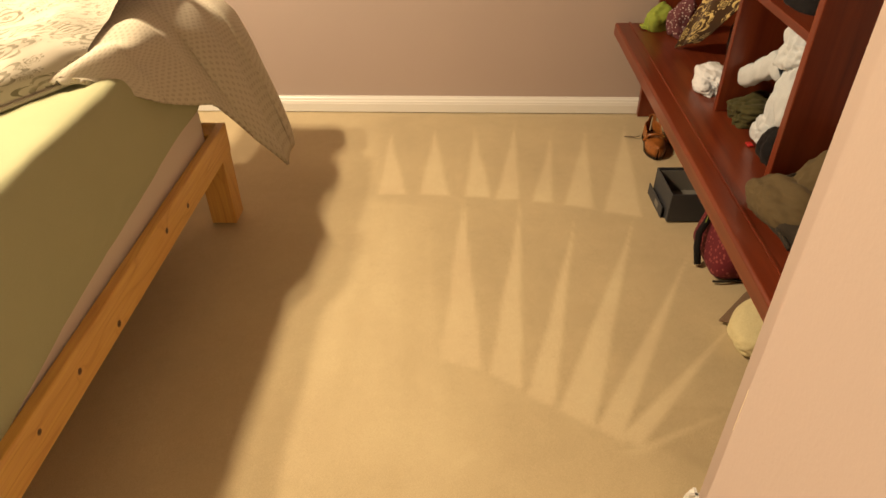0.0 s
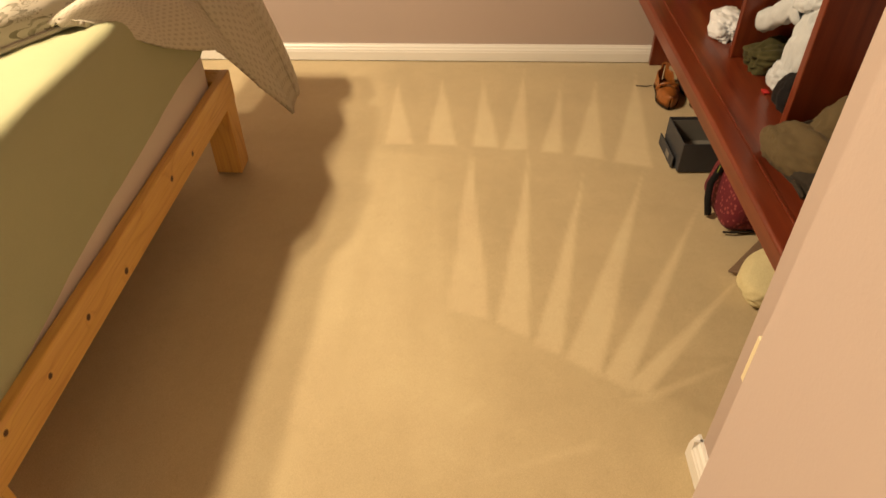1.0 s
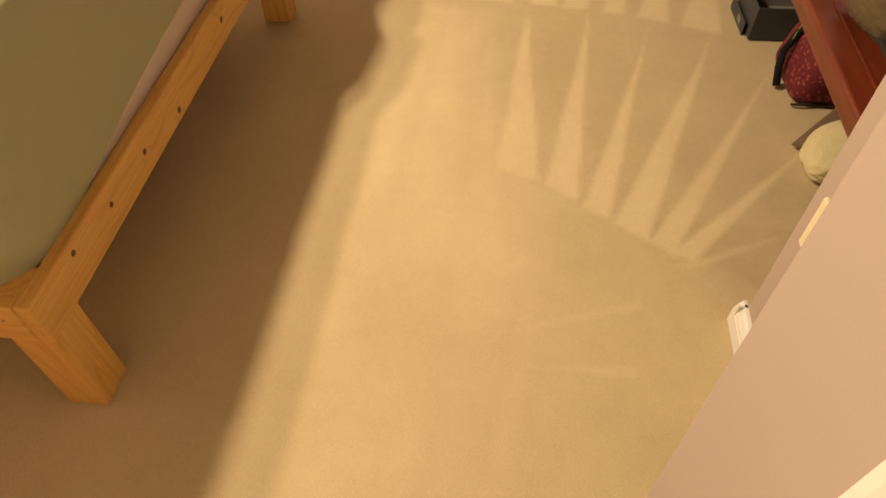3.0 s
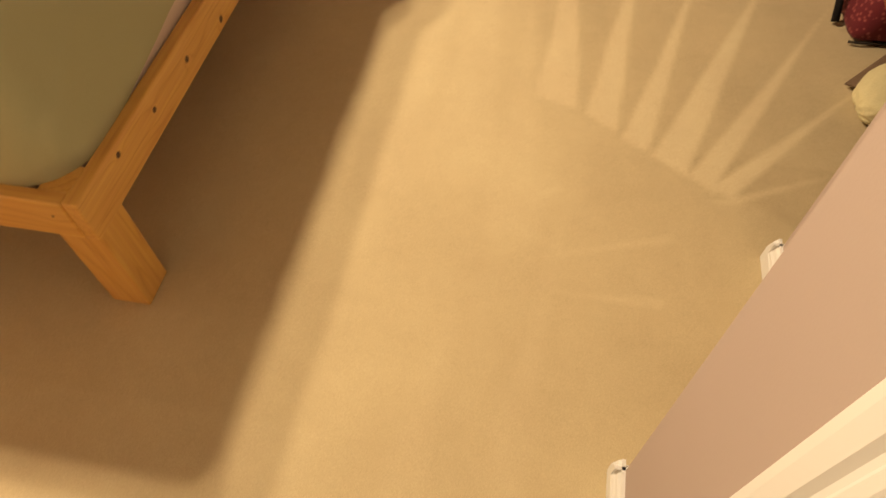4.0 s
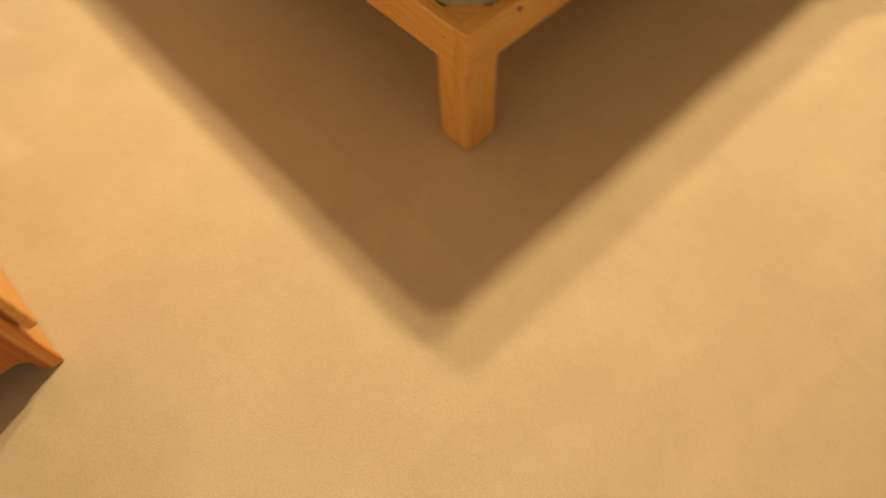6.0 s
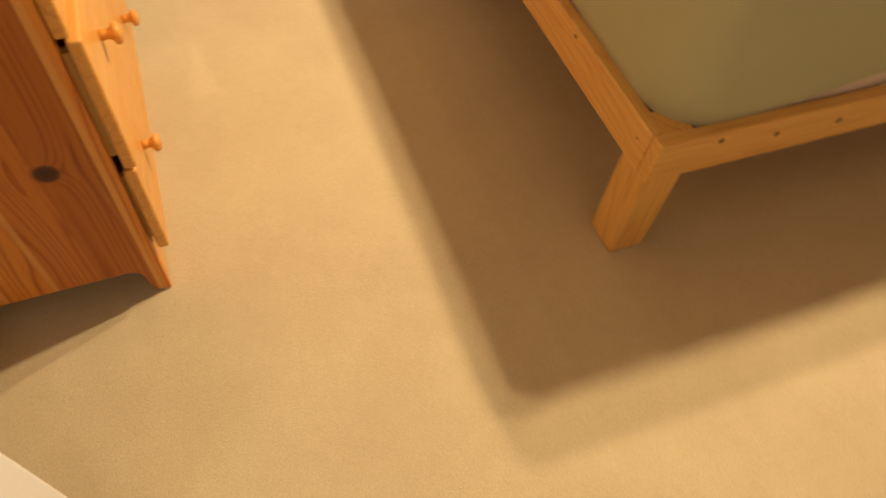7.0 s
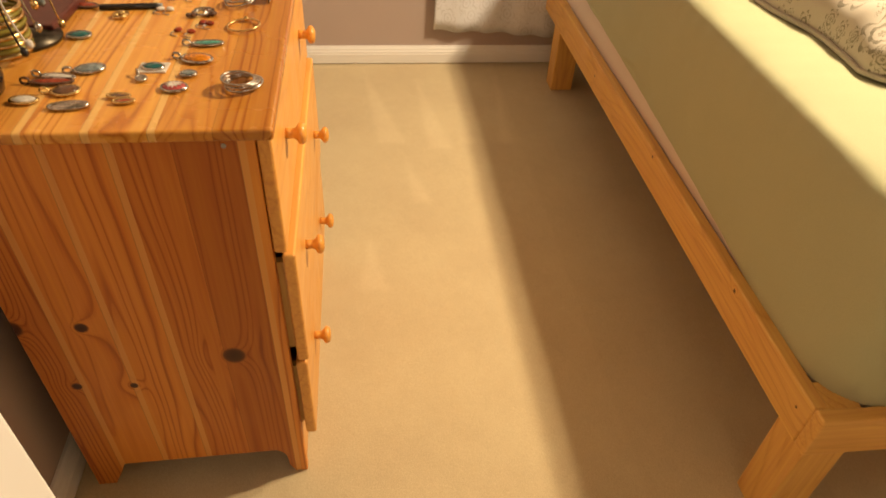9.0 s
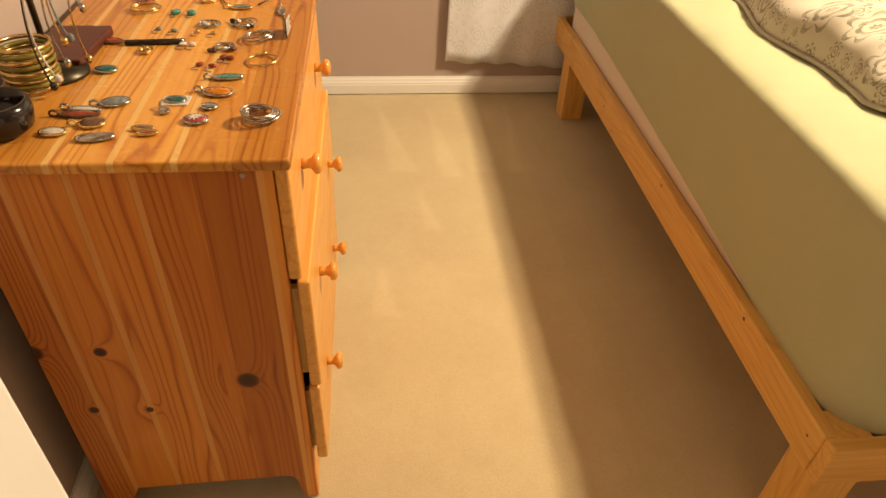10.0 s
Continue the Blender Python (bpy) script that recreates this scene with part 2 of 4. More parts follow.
def thing(name, base, label, category, group="", kind=""):
    """An Empty at the base of a thing; its parts are modelled in room coordinates."""
    e = new(name)
    e.empty_display_size = 0.05
    e.location = SITE[0](base) if SITE[0] else base
    return tagged(e, label, category, group, kind)


def hang(ob, parent):
    up = Vector((0, 0, 0))
    o = parent
    while o:
        up += o.location
        o = o.parent
    ob.parent = parent
    ob.matrix_parent_inverse = Matrix.Translation(-up) if parent.type == "EMPTY" else Matrix()


SITE = [None]  # how the things of the corner that is being built are set out in the room


def part(name, bm, mat, parent=None, label="", smooth=False):
    if SITE[0]:
        for v in bm.verts:
            v.co = SITE[0](v.co)
    ob = new(name, mesh_of(bm, name, mat, smooth))
    if parent:
        hang(ob, parent)
    if label:
        ob["label"] = label
    return ob


def solo(name, bm, mat, label, category, group="", smooth=False, kind=""):
    return tagged(part(name, bm, mat, None, "", smooth), label, category, group, kind)


def box(lo, hi, bevel=0.0, seg=2, bm=None):
    fresh = bmesh.new()
    bmesh.ops.create_cube(fresh, size=1)
    for v in fresh.verts:
        v.co = Vector([lo[i] + (v.co[i] + 0.5) * (hi[i] - lo[i]) for i in range(3)])
    if bevel:
        bmesh.ops.bevel(fresh, geom=fresh.edges[:], offset=bevel, segments=seg, profile=0.6, affect="EDGES")
    return fresh


def prism(outline, axis, a, b, bevel=0.0, seg=2):
    """An outline in the two other axes, drawn out along an axis from a to b."""
    bm = bmesh.new()

    def at(u, v, w):
        c = [u, v]
        c.insert(axis, w)
        return c

    lo = [bm.verts.new(at(u, v, a)) for u, v in outline]
    hi = [bm.verts.new(at(u, v, b)) for u, v in outline]
    n = len(lo)
    bm.faces.new(lo)
    bm.faces.new(hi[::-1])
    for i in range(n):
        bm.faces.new((lo[i], hi[i], hi[(i + 1) % n], lo[(i + 1) % n]))
    bmesh.ops.recalc_face_normals(bm, faces=bm.faces[:])
    if bevel:
        bmesh.ops.bevel(bm, geom=bm.edges[:], offset=bevel, segments=seg, profile=0.6, affect="EDGES")
    return bm


def lathe(profile, centre, axis=(0, 0, 1), steps=20):
    """A turned shape: (radius, height) pairs about an axis through centre."""
    bm = bmesh.new()
    q = Vector((0, 0, 1)).rotation_difference(Vector(axis))
    rings = []
    for r, h in profile:
        rings.append([bm.verts.new(Vector(centre) + q @ Vector((r * math.cos(6.28318 * i / steps), r * math.sin(6.28318 * i / steps), h))) for i in range(steps)])
    for a, b in zip(rings, rings[1:]):
        for i in range(steps):
            bm.faces.new((a[i], a[(i + 1) % steps], b[(i + 1) % steps], b[i]))
    bm.faces.new(rings[0][::-1])
    bm.faces.new(rings[-1])
    return bm


def tube(points, radius, steps=8, closed=False, bm=None):
    bm = bm or bmesh.new()
    pts = [Vector(p) for p in points]
    n = len(pts)
    rings = []
    for i, p in enumerate(pts):
        d = (pts[(i + 1) % n] - pts[i - 1]) if closed else (pts[min(i + 1, n - 1)] - pts[max(i - 1, 0)])
        q = d.to_track_quat("Z", "Y")
        rings.append([bm.verts.new(p + q @ Vector((radius * math.cos(6.28318 * k / steps), radius * math.sin(6.28318 * k / steps), 0))) for k in range(steps)])
    for i in range(n if closed else n - 1):
        a, b = rings[i], rings[(i + 1) % n]
        for k in range(steps):
            bm.faces.new((a[k], a[(k + 1) % steps], b[(k + 1) % steps], b[k]))
    if not closed:
        bm.faces.new(rings[0][::-1])
        bm.faces.new(rings[-1])
    return bm


def ellipsoid(c, r, turn=0.0, sub=2, bm=None):
    bm = bm or bmesh.new()
    m = Matrix.Translation(c) @ Matrix.Rotation(turn, 4, "Z") @ Matrix.Diagonal((*r, 1))
    bmesh.ops.create_icosphere(bm, subdivisions=sub, radius=1, matrix=m)
    return bm


def sheet(fn, nu, nv, thick=0.0, uv=None):
    """A grid of fn(u, v) with u, v from 0 to 1; thick gives it a second side."""
    bm = bmesh.new()
    lay = bm.loops.layers.uv.new("UVMap")
    g = [[bm.verts.new(fn(i / nu, j / nv)) for j in range(nv + 1)] for i in range(nu + 1)]
    for i in range(nu):
        for j in range(nv):
            f = bm.faces.new((g[i][j], g[i + 1][j], g[i + 1][j + 1], g[i][j + 1]))
            for lp, (a, b) in zip(f.loops, ((i, j), (i + 1, j), (i + 1, j + 1), (i, j + 1))):
                lp[lay].uv = uv(a / nu, b / nv) if uv else (a / nu, b / nv)
    if thick:
        bm.normal_update()
        bmesh.ops.solidify(bm, geom=bm.faces[:], thickness=thick)
    return bm


def rumple(p, s=1.0, seed=0.0):
    return noise.noise(Vector((p[0] * s + seed, p[1] * s - seed, p[2] * s + 2 * seed)))


def heap(c, r, seed, folds=0.22, turn=0.0, sub=4, flat=0.0):
    """A crumpled lump of cloth that lies on z = c[2]."""
    bm = bmesh.new()
    bmesh.ops.create_icosphere(bm, subdivisions=sub, radius=1)
    rot = Matrix.Rotation(turn, 3, "Z")
    for v in bm.verts:
        d = v.co.copy()
        n1 = rumple(d, 1.4, seed) * 0.5
        n2 = abs(rumple((d.x * 1.0 + d.y * 1.6, d.y * 0.5, d.z * 2.0), 2.2, seed + 7)) * 0.9
        n3 = rumple(d, 6.0, seed + 3) * 0.12
        k = 1 + folds * (n1 * 2 - n2 + n3)
        q = Vector((d.x * r[0] * k, d.y * r[1] * k, max(d.z, -0.55) * r[2] * k))
        q.z = max(q.z + 0.5 * r[2], 0.0)
        v.co = rot @ q + Vector(c)
    return bm


# ---- the room ----
N, W, S, E = 2.314, -2.076, -1.36, 1.955
X1, Y1, X2, Y2 = 1.269, 0.325, 0.967, -0.191
H = 2.38


def cover(p, tri, soft):
    """1 inside a triangle, fading to 0 across its edges."""
    area = (tri[1][0] - tri[0][0]) * (tri[2][1] - tri[0][1]) - (tri[2][0] - tri[0][0]) * (tri[1][1] - tri[0][1])
    sign = 1 if area > 0 else -1
    low = 1e9
    for k in range(3):
        (ax, ay), (bx, by) = tri[k], tri[(k + 1) % 3]
        low = min(low, sign * ((bx - ax) * (p[1] - ay) - (by - ay) * (p[0] - ax)) / math.hypot(bx - ax, by - ay))
    t = min(1.0, max(0.0, low / soft + 0.5))
    return t * t * (3 - 2 * t)


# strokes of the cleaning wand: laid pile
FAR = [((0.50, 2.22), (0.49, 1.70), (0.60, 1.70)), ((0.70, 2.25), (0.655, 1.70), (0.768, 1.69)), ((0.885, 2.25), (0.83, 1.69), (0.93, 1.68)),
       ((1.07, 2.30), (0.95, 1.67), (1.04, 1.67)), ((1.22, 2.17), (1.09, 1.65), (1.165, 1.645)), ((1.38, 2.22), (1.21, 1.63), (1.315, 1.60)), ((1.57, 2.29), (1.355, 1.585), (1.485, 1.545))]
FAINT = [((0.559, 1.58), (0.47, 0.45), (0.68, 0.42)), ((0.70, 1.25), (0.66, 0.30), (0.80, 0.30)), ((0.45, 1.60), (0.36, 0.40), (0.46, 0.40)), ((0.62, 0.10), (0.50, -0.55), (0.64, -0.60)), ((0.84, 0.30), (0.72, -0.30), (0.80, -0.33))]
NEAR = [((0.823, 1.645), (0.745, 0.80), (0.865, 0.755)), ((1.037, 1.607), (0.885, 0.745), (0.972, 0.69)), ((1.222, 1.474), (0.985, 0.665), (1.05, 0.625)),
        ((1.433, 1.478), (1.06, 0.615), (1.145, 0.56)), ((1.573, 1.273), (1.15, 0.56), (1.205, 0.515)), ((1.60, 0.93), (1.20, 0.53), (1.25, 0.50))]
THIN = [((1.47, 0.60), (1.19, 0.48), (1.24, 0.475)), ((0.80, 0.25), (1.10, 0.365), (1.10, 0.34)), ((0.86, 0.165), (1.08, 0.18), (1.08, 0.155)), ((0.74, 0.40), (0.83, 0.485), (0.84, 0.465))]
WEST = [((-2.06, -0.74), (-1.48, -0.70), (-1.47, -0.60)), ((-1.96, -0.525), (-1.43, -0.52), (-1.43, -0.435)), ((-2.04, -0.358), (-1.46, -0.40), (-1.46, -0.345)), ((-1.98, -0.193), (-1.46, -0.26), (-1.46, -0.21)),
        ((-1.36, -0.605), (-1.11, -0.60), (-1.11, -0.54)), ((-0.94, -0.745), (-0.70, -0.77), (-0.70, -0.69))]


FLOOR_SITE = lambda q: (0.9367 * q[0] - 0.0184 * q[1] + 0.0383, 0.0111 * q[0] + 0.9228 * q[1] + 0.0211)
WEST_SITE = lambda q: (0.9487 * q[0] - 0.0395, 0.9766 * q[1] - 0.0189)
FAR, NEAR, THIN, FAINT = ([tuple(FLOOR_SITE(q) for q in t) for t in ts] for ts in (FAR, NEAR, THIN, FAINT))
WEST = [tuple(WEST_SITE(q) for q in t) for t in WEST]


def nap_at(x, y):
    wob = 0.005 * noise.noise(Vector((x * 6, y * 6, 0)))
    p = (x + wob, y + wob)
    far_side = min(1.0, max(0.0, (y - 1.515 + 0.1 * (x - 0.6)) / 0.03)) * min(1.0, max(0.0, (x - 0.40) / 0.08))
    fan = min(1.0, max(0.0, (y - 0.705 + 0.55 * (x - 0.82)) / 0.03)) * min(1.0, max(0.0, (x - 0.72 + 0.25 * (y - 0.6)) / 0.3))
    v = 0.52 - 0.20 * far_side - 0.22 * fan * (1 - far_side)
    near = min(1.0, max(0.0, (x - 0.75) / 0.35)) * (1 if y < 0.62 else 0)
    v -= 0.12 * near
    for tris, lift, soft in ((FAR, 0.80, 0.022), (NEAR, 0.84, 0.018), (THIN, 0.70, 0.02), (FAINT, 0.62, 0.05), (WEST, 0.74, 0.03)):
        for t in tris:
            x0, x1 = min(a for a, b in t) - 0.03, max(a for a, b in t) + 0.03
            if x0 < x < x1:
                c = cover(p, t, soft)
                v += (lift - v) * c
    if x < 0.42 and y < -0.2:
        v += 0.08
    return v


def floor_mesh():
    x0, x1, y0, y1, st = W - 0.02, E + 0.02, S - 0.02, N + 0.02, 0.012
    nx, ny = int((x1 - x0) / st), int((y1 - y0) / st)
    xs, ys = np.linspace(x0, x1, nx + 1), np.linspace(y0, y1, ny + 1)
    verts, nap = [], []
    for x in xs:
        for y in ys:
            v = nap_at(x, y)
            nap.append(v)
            edge = min(N - 0.019 - y, x - W - 0.019)
            verts.append((x, y, -0.001 - 0.003 * max(0.0, min(1.0, 1.5 - edge / 0.014)) + 0.0012 * noise.noise(Vector((x * 14, y * 14, 1))) - 0.0006))
    faces = [(i * (ny + 1) + j, (i + 1) * (ny + 1) + j, (i + 1) * (ny + 1) + j + 1, i * (ny + 1) + j + 1) for i in range(nx) for j in range(ny)]
    me = bpy.data.meshes.new("floor")
    me.from_pydata(verts, [], faces)
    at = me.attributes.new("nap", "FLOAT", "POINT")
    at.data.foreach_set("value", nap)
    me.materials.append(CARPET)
    for p in me.polygons:
        p.use_smooth = True
    return me


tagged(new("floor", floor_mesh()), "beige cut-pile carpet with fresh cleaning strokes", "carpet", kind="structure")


def wall(name, lo, hi, mat=WALL, label="dusty pink painted plaster wall"):
    return tagged(part(name, box(lo, hi), mat), label, "wall", kind="structure")


wall("subfloor", (W - 0.2, S - 0.6, -0.12), (E + 0.3, N + 0.2, -0.02), CEIL, "plain floor slab under the carpet")
wall("wall_north", (W - 0.12, N, -0.02), (E + 0.12, N + 0.12, H))
wall("wall_west", (W - 0.12, S, -0.02), (W, N, H))
wall("wall_south", (W - 0.12, S - 0.12, -0.02), (X2 + 0.1, S, H))
wall("wall_east", (E, Y1, -0.02), (E + 0.12, N, H))
wall("wall_stub", (X1, Y2, -0.02), (X1 + 0.1, Y1, H))
wall("wall_alcove", (X1 + 0.1, Y1 - 0.1, -0.02), (E + 0.12, Y1, H))
wall("wall_return", (X2, Y2 - 0.1, -0.02), (X1 + 0.1, Y2, H))
wall("wall_door_side", (X2, -0.429, -0.02), (X2 + 0.1, Y2 - 0.1, H))
wall("wall_door_end", (X2, S, -0.02), (X2 + 0.1, -1.205, H))
wall("wall_over_door", (X2, -1.205, 2.02), (X2 + 0.1, -0.429, H))
wall("wall_hall_east", (E - 0.04, S - 0.4, -0.02), (E + 0.08, Y1 - 0.1, H), CEIL, "plain pale hall wall")
wall("wall_hall_south", (X2 + 0.1, S - 0.5, -0.02), (E + 0.08, S - 0.4, H), CEIL, "plain pale hall wall")
wall("ceiling", (W - 0.12, S - 0.5, H), (E + 0.14, N + 0.12, H + 0.1), CEIL, "plain white ceiling")

SKIRT = [(0.0, 0.0), (0.019, 0.0), (0.019, 0.038), (0.017, 0.042), (0.017, 0.048), (0.0135, 0.053), (0.0115, 0.061), (0.007, 0.066), (0.006, 0.070), (0.0, 0.070)]


def skirting(name, axis, wall_at, out, a, b):
    """A moulded skirting board along an axis, on a wall at a place, facing out."""
    o = [(wall_at + out * d, z) for d, z in SKIRT]
    bm = prism(o, axis, a, b)
    return tagged(part(name, bm, GLOSSWHITE), "cream white moulded skirting board", "skirting", kind="structure")


skirting("baseboard_north", 0, N, -1, W, E)
skirting("baseboard_west", 1, W, 1, S, N - 0.015)
skirting("baseboard_south", 0, S, 1, W + 0.015, X2 - 0.08)
skirting("baseboard_stub", 1, X1, -1, Y2 + 0.015, Y1 + 0.0185)
skirting("baseboard_alcove", 0, Y1, 1, X1 - 0.0185, E)
skirting("baseboard_return", 0, Y2, 1, X2 - 0.0185, X1)
skirting("baseboard_door", 1, X2, -1, -0.371, Y2 + 0.0185)

ARCH = [(0.0, 0.0), (0.010, 0.0), (0.013, 0.006), (0.013, 0.016), (0.010, 0.020), (0.010, 0.026), (0.015, 0.032), (0.016, 0.050), (0.013, 0.062), (0.0, 0.062)]
frame_ob = tagged(part("door_frame", prism([(X2 - d, -0.433 + w) for d, w in ARCH], 2, 0, 2.07), GLOSSWHITE), "cream white moulded door architrave", "door frame", kind="structure")
part("architrave", prism([(X2 - d, -1.210 - w) for d, w in ARCH], 2, 0, 2.07), GLOSSWHITE, frame_ob)
part("head", prism([(X2 - d, 2.010 + w) for d, w in ARCH], 1, -1.272, -0.371), GLOSSWHITE, frame_ob)
part("jamb", box((X2 - 0.002, -0.451, 0), (X2 + 0.102, -0.430, 2.02), 0.002), GLOSSWHITE, frame_ob)
part("jamb", box((X2 - 0.002, -1.206, 0), (X2 + 0.102, -1.185, 2.02), 0.002), GLOSSWHITE, frame_ob)

# the open door: hinged at its south jamb, swung into the room
dw, dt = 0.686, 0.036
door = tagged(part("door_1", box((0, -dt / 2, 0.008), (dw, dt / 2, 1.985), 0.003), GLOSSWHITE), "open white painted panelled door", "door", kind="structure")
for lo, hi in (((0.10, 0.15), (0.31, 0.85)), ((0.39, 0.15), (0.60, 0.85)), ((0.10, 1.02), (0.31, 1.85)), ((0.39, 1.02), (0.60, 1.85))):
    for s in (-1, 1):
        bm = box((lo[0], s * dt / 2 - 0.003, lo[1]), (hi[0], s * dt / 2 + 0.005, hi[1]), 0.004)
        p = part("panel", bm, GLOSSWHITE)
        p.parent = door
door.matrix_world = Matrix.Translation((0.935, -1.200, 0)) @ Matrix.Rotation(math.atan2(0.170, -0.617), 4, "Z")

sock = thing("wall_socket", (X1, 0.228, 0.33), "white plastic socket plate on the pink wall", "socket")
SOCKET = painted("socket_plastic", (0.80, 0.72, 0.50), 0.35, 0.03, 0.0)
part("plate", box((X1 - 0.009, 0.144, 0.330), (X1, 0.284, 0.440), 0.004, 3), SOCKET, sock)
for yy in (0.181, 0.246):
    part("rocker", box((X1 - 0.013, yy - 0.008, 0.404), (X1 - 0.008, yy + 0.008, 0.422), 0.002), SOCKET, sock)

# ceiling lamp over the bed: a round plate with three arms, out of sight
pend = thing("ceiling_lamp", LAMP, "dark metal ceiling lamp with three arms", "lamp")
SHADE = gloss("dark_lamp_metal", (0.05, 0.04, 0.03), 0.4, 0.8)
part("plate", lathe([(0.06, -0.03), (0.07, -0.02), (0.07, -0.001)], LAMP), SHADE, pend)
for spot in BULBS:
    part("arm", tube([(LAMP[0], LAMP[1], H - 0.03), (LAMP[0], LAMP[1], H - 0.07), (spot[0], spot[1], H - 0.07), (spot[0], spot[1], spot[2] + 0.045)], 0.006, 8), SHADE, pend)

# curtain on the west wall
cur = solo("curtain", sheet(lambda u, v: (W + 0.032 + 0.007 * math.sin(u * 11) + 0.002 * math.sin(u * 31 + 2), -0.455 + 0.60 * u + 0.045 * v * (1 - u), 0.150 - 0.035 * u + v * 1.85 + 0.004 * math.sin(u * 30) * (1 - v)), 60, 40, 0.0015, lambda u, v: (u * 0.78, v * 1.85)), CURTAIN, "white sheer curtain with a grey floral print", "curtain", "", True)
solo("curtain_pole", tube([(W + 0.04, -0.62, 2.03), (W + 0.04, 2.1, 2.03)], 0.012), gloss("pole_white", (0.75, 0.73, 0.7), 0.4), "white curtain pole on the wall", "curtain pole")

# ---- the bed ----
RZ0, RZ1 = 0.240, 0.340
BY, BX0 = 1.478, -2.055
bed = thing("bed", (-1.0, 0.74, 0), "low pine double bed frame with knotty rails", "bed")
part("foot_rail", box((-0.026, -0.002, RZ0), (0.002, BY, RZ1), 0.005, 3), RAIL_Y, bed)
part("side_rail", box((BX0, -0.003, RZ0), (-0.028, 0.025, RZ1 - 0.001), 0.005, 3), RAIL_X, bed)
part("side_rail", box((BX0, BY - 0.027, RZ0), (-0.028, BY + 0.001, RZ1 - 0.001), 0.005, 3), RAIL_X, bed)
part("head_rail", box((BX0, 0.027, RZ0), (BX0 + 0.026, BY - 0.029, RZ1), 0.005, 3), RAIL_Y, bed)
for lx in (0.0, -1.803):
    for ly in (0.0, BY - 0.087):
        part("leg", box((lx - 0.086, ly + 0.001, 0), (lx - 0.001, ly + 0.086, RZ1 - 0.003), 0.005, 3), LEGWOOD, bed)
SLAT = pine("pine_slat", 1)
for i in range(13):
    xx = -1.95 + i * 0.152
    part("slat", box((xx, 0.04, RZ0 + 0.035), (xx + 0.07, BY - 0.04, RZ0 + 0.055)), SLAT, bed)


MX0, MX1, MY0, MY1 = -2.026, -0.0285, 0.0275, BY - 0.031
MTOP = 0.700


def ring(n, grow=0.0, r=0.10):
    """The mattress outline in plan, rounded at its corners: points with the way round from 0 to 1."""
    x0, x1, y0, y1 = MX0 - grow, MX1 + grow, MY0 - grow, MY1 + grow
    a, b = x1 - x0 - 2 * r, y1 - y0 - 2 * r
    arc = r * math.pi / 2
    total = 2 * (a + b) + 4 * arc

    def at(d):
        d %= total
        for cx, cy, sx, sy, run in ((x1 - r, y0 + r, 0, 1, b), (x1 - r, y1 - r, -1, 0, a), (x0 + r, y1 - r, 0, -1, b), (x0 + r, y0 + r, 1, 0, a)):
            nx, ny = sy, -sx
            if d < run:
                return cx + nx * r + sx * d, cy + ny * r + sy * d, nx, ny
            d -= run
            if d < arc:
                t = d / r
                ex, ey = nx * math.cos(t) + sx * math.sin(t), ny * math.cos(t) + sy * math.sin(t)
                if sx == 0 and sy == 1:
                    cx, cy = x1 - r, y1 - r
                elif sx == -1:
                    cx, cy = x0 + r, y1 - r
                elif sy == -1:
                    cx, cy = x0 + r, y0 + r
                else:
                    cx, cy = x1 - r, y0 + r
                return cx + ex * r, cy + ey * r, ex, ey
            d -= arc
        return x1, y0 + r, 1, 0

    return [at(total * i / n) for i in range(n)]


def slab(n, levels, grow, wave, top=True):
    """A padded block: rings of the outline at each (inset, height), closed on top."""
    bm = bmesh.new()
    rows = []
    for inset, z in levels:
        row = []
        r = 0.11 - 0.07 * min(1.0, max(0.0, (z - 0.34) / 0.28))
        for x, y, nx, ny in ring(n, grow - inset, max(0.004, r - inset)):
            w, dz = wave(x, y, nx, ny, z, inset)
            row.append(bm.verts.new((x + nx * w, y + ny * w, z + dz)))
        rows.append(row)
    for p, q in zip(rows, rows[1:]):
        for i in range(n):
            bm.faces.new((p[i], p[(i + 1) % n], q[(i + 1) % n], q[i]))
    if top:
        bm.faces.new(rows[-1])
    return bm


def hem_height(x, y):
    """Where the fitted sheet ends over the rail: it has ridden up towards the far corners."""
    side = 0.336 + 0.090 * min(1.0, max(0.0, (-x - 0.34) / 1.3)) ** 0.7 if y < 0.10 else 0.336
    foot = 0.336 + 0.105 * min(1.0, max(0.0, (y - 0.24) / 0.95)) ** 0.7 if x > -0.15 else 0.336
    return max(side, foot)


mattress = thing("mattress", (-1.0, 0.74, 0.30), "deep white mattress lying in the pine bed frame", "mattress")
part("body", slab(400, [(0.02, 0.302), (0.002, 0.312), (0.0, 0.33), (0.004, 0.40), (0.008, 0.60), (0.03, 0.65), (0.06, MTOP - 0.03), (0.12, MTOP - 0.03)], 0.0, lambda x, y, nx, ny, z, i: (0.0, 0.0)), SHEETWHITE, mattress, "", True)


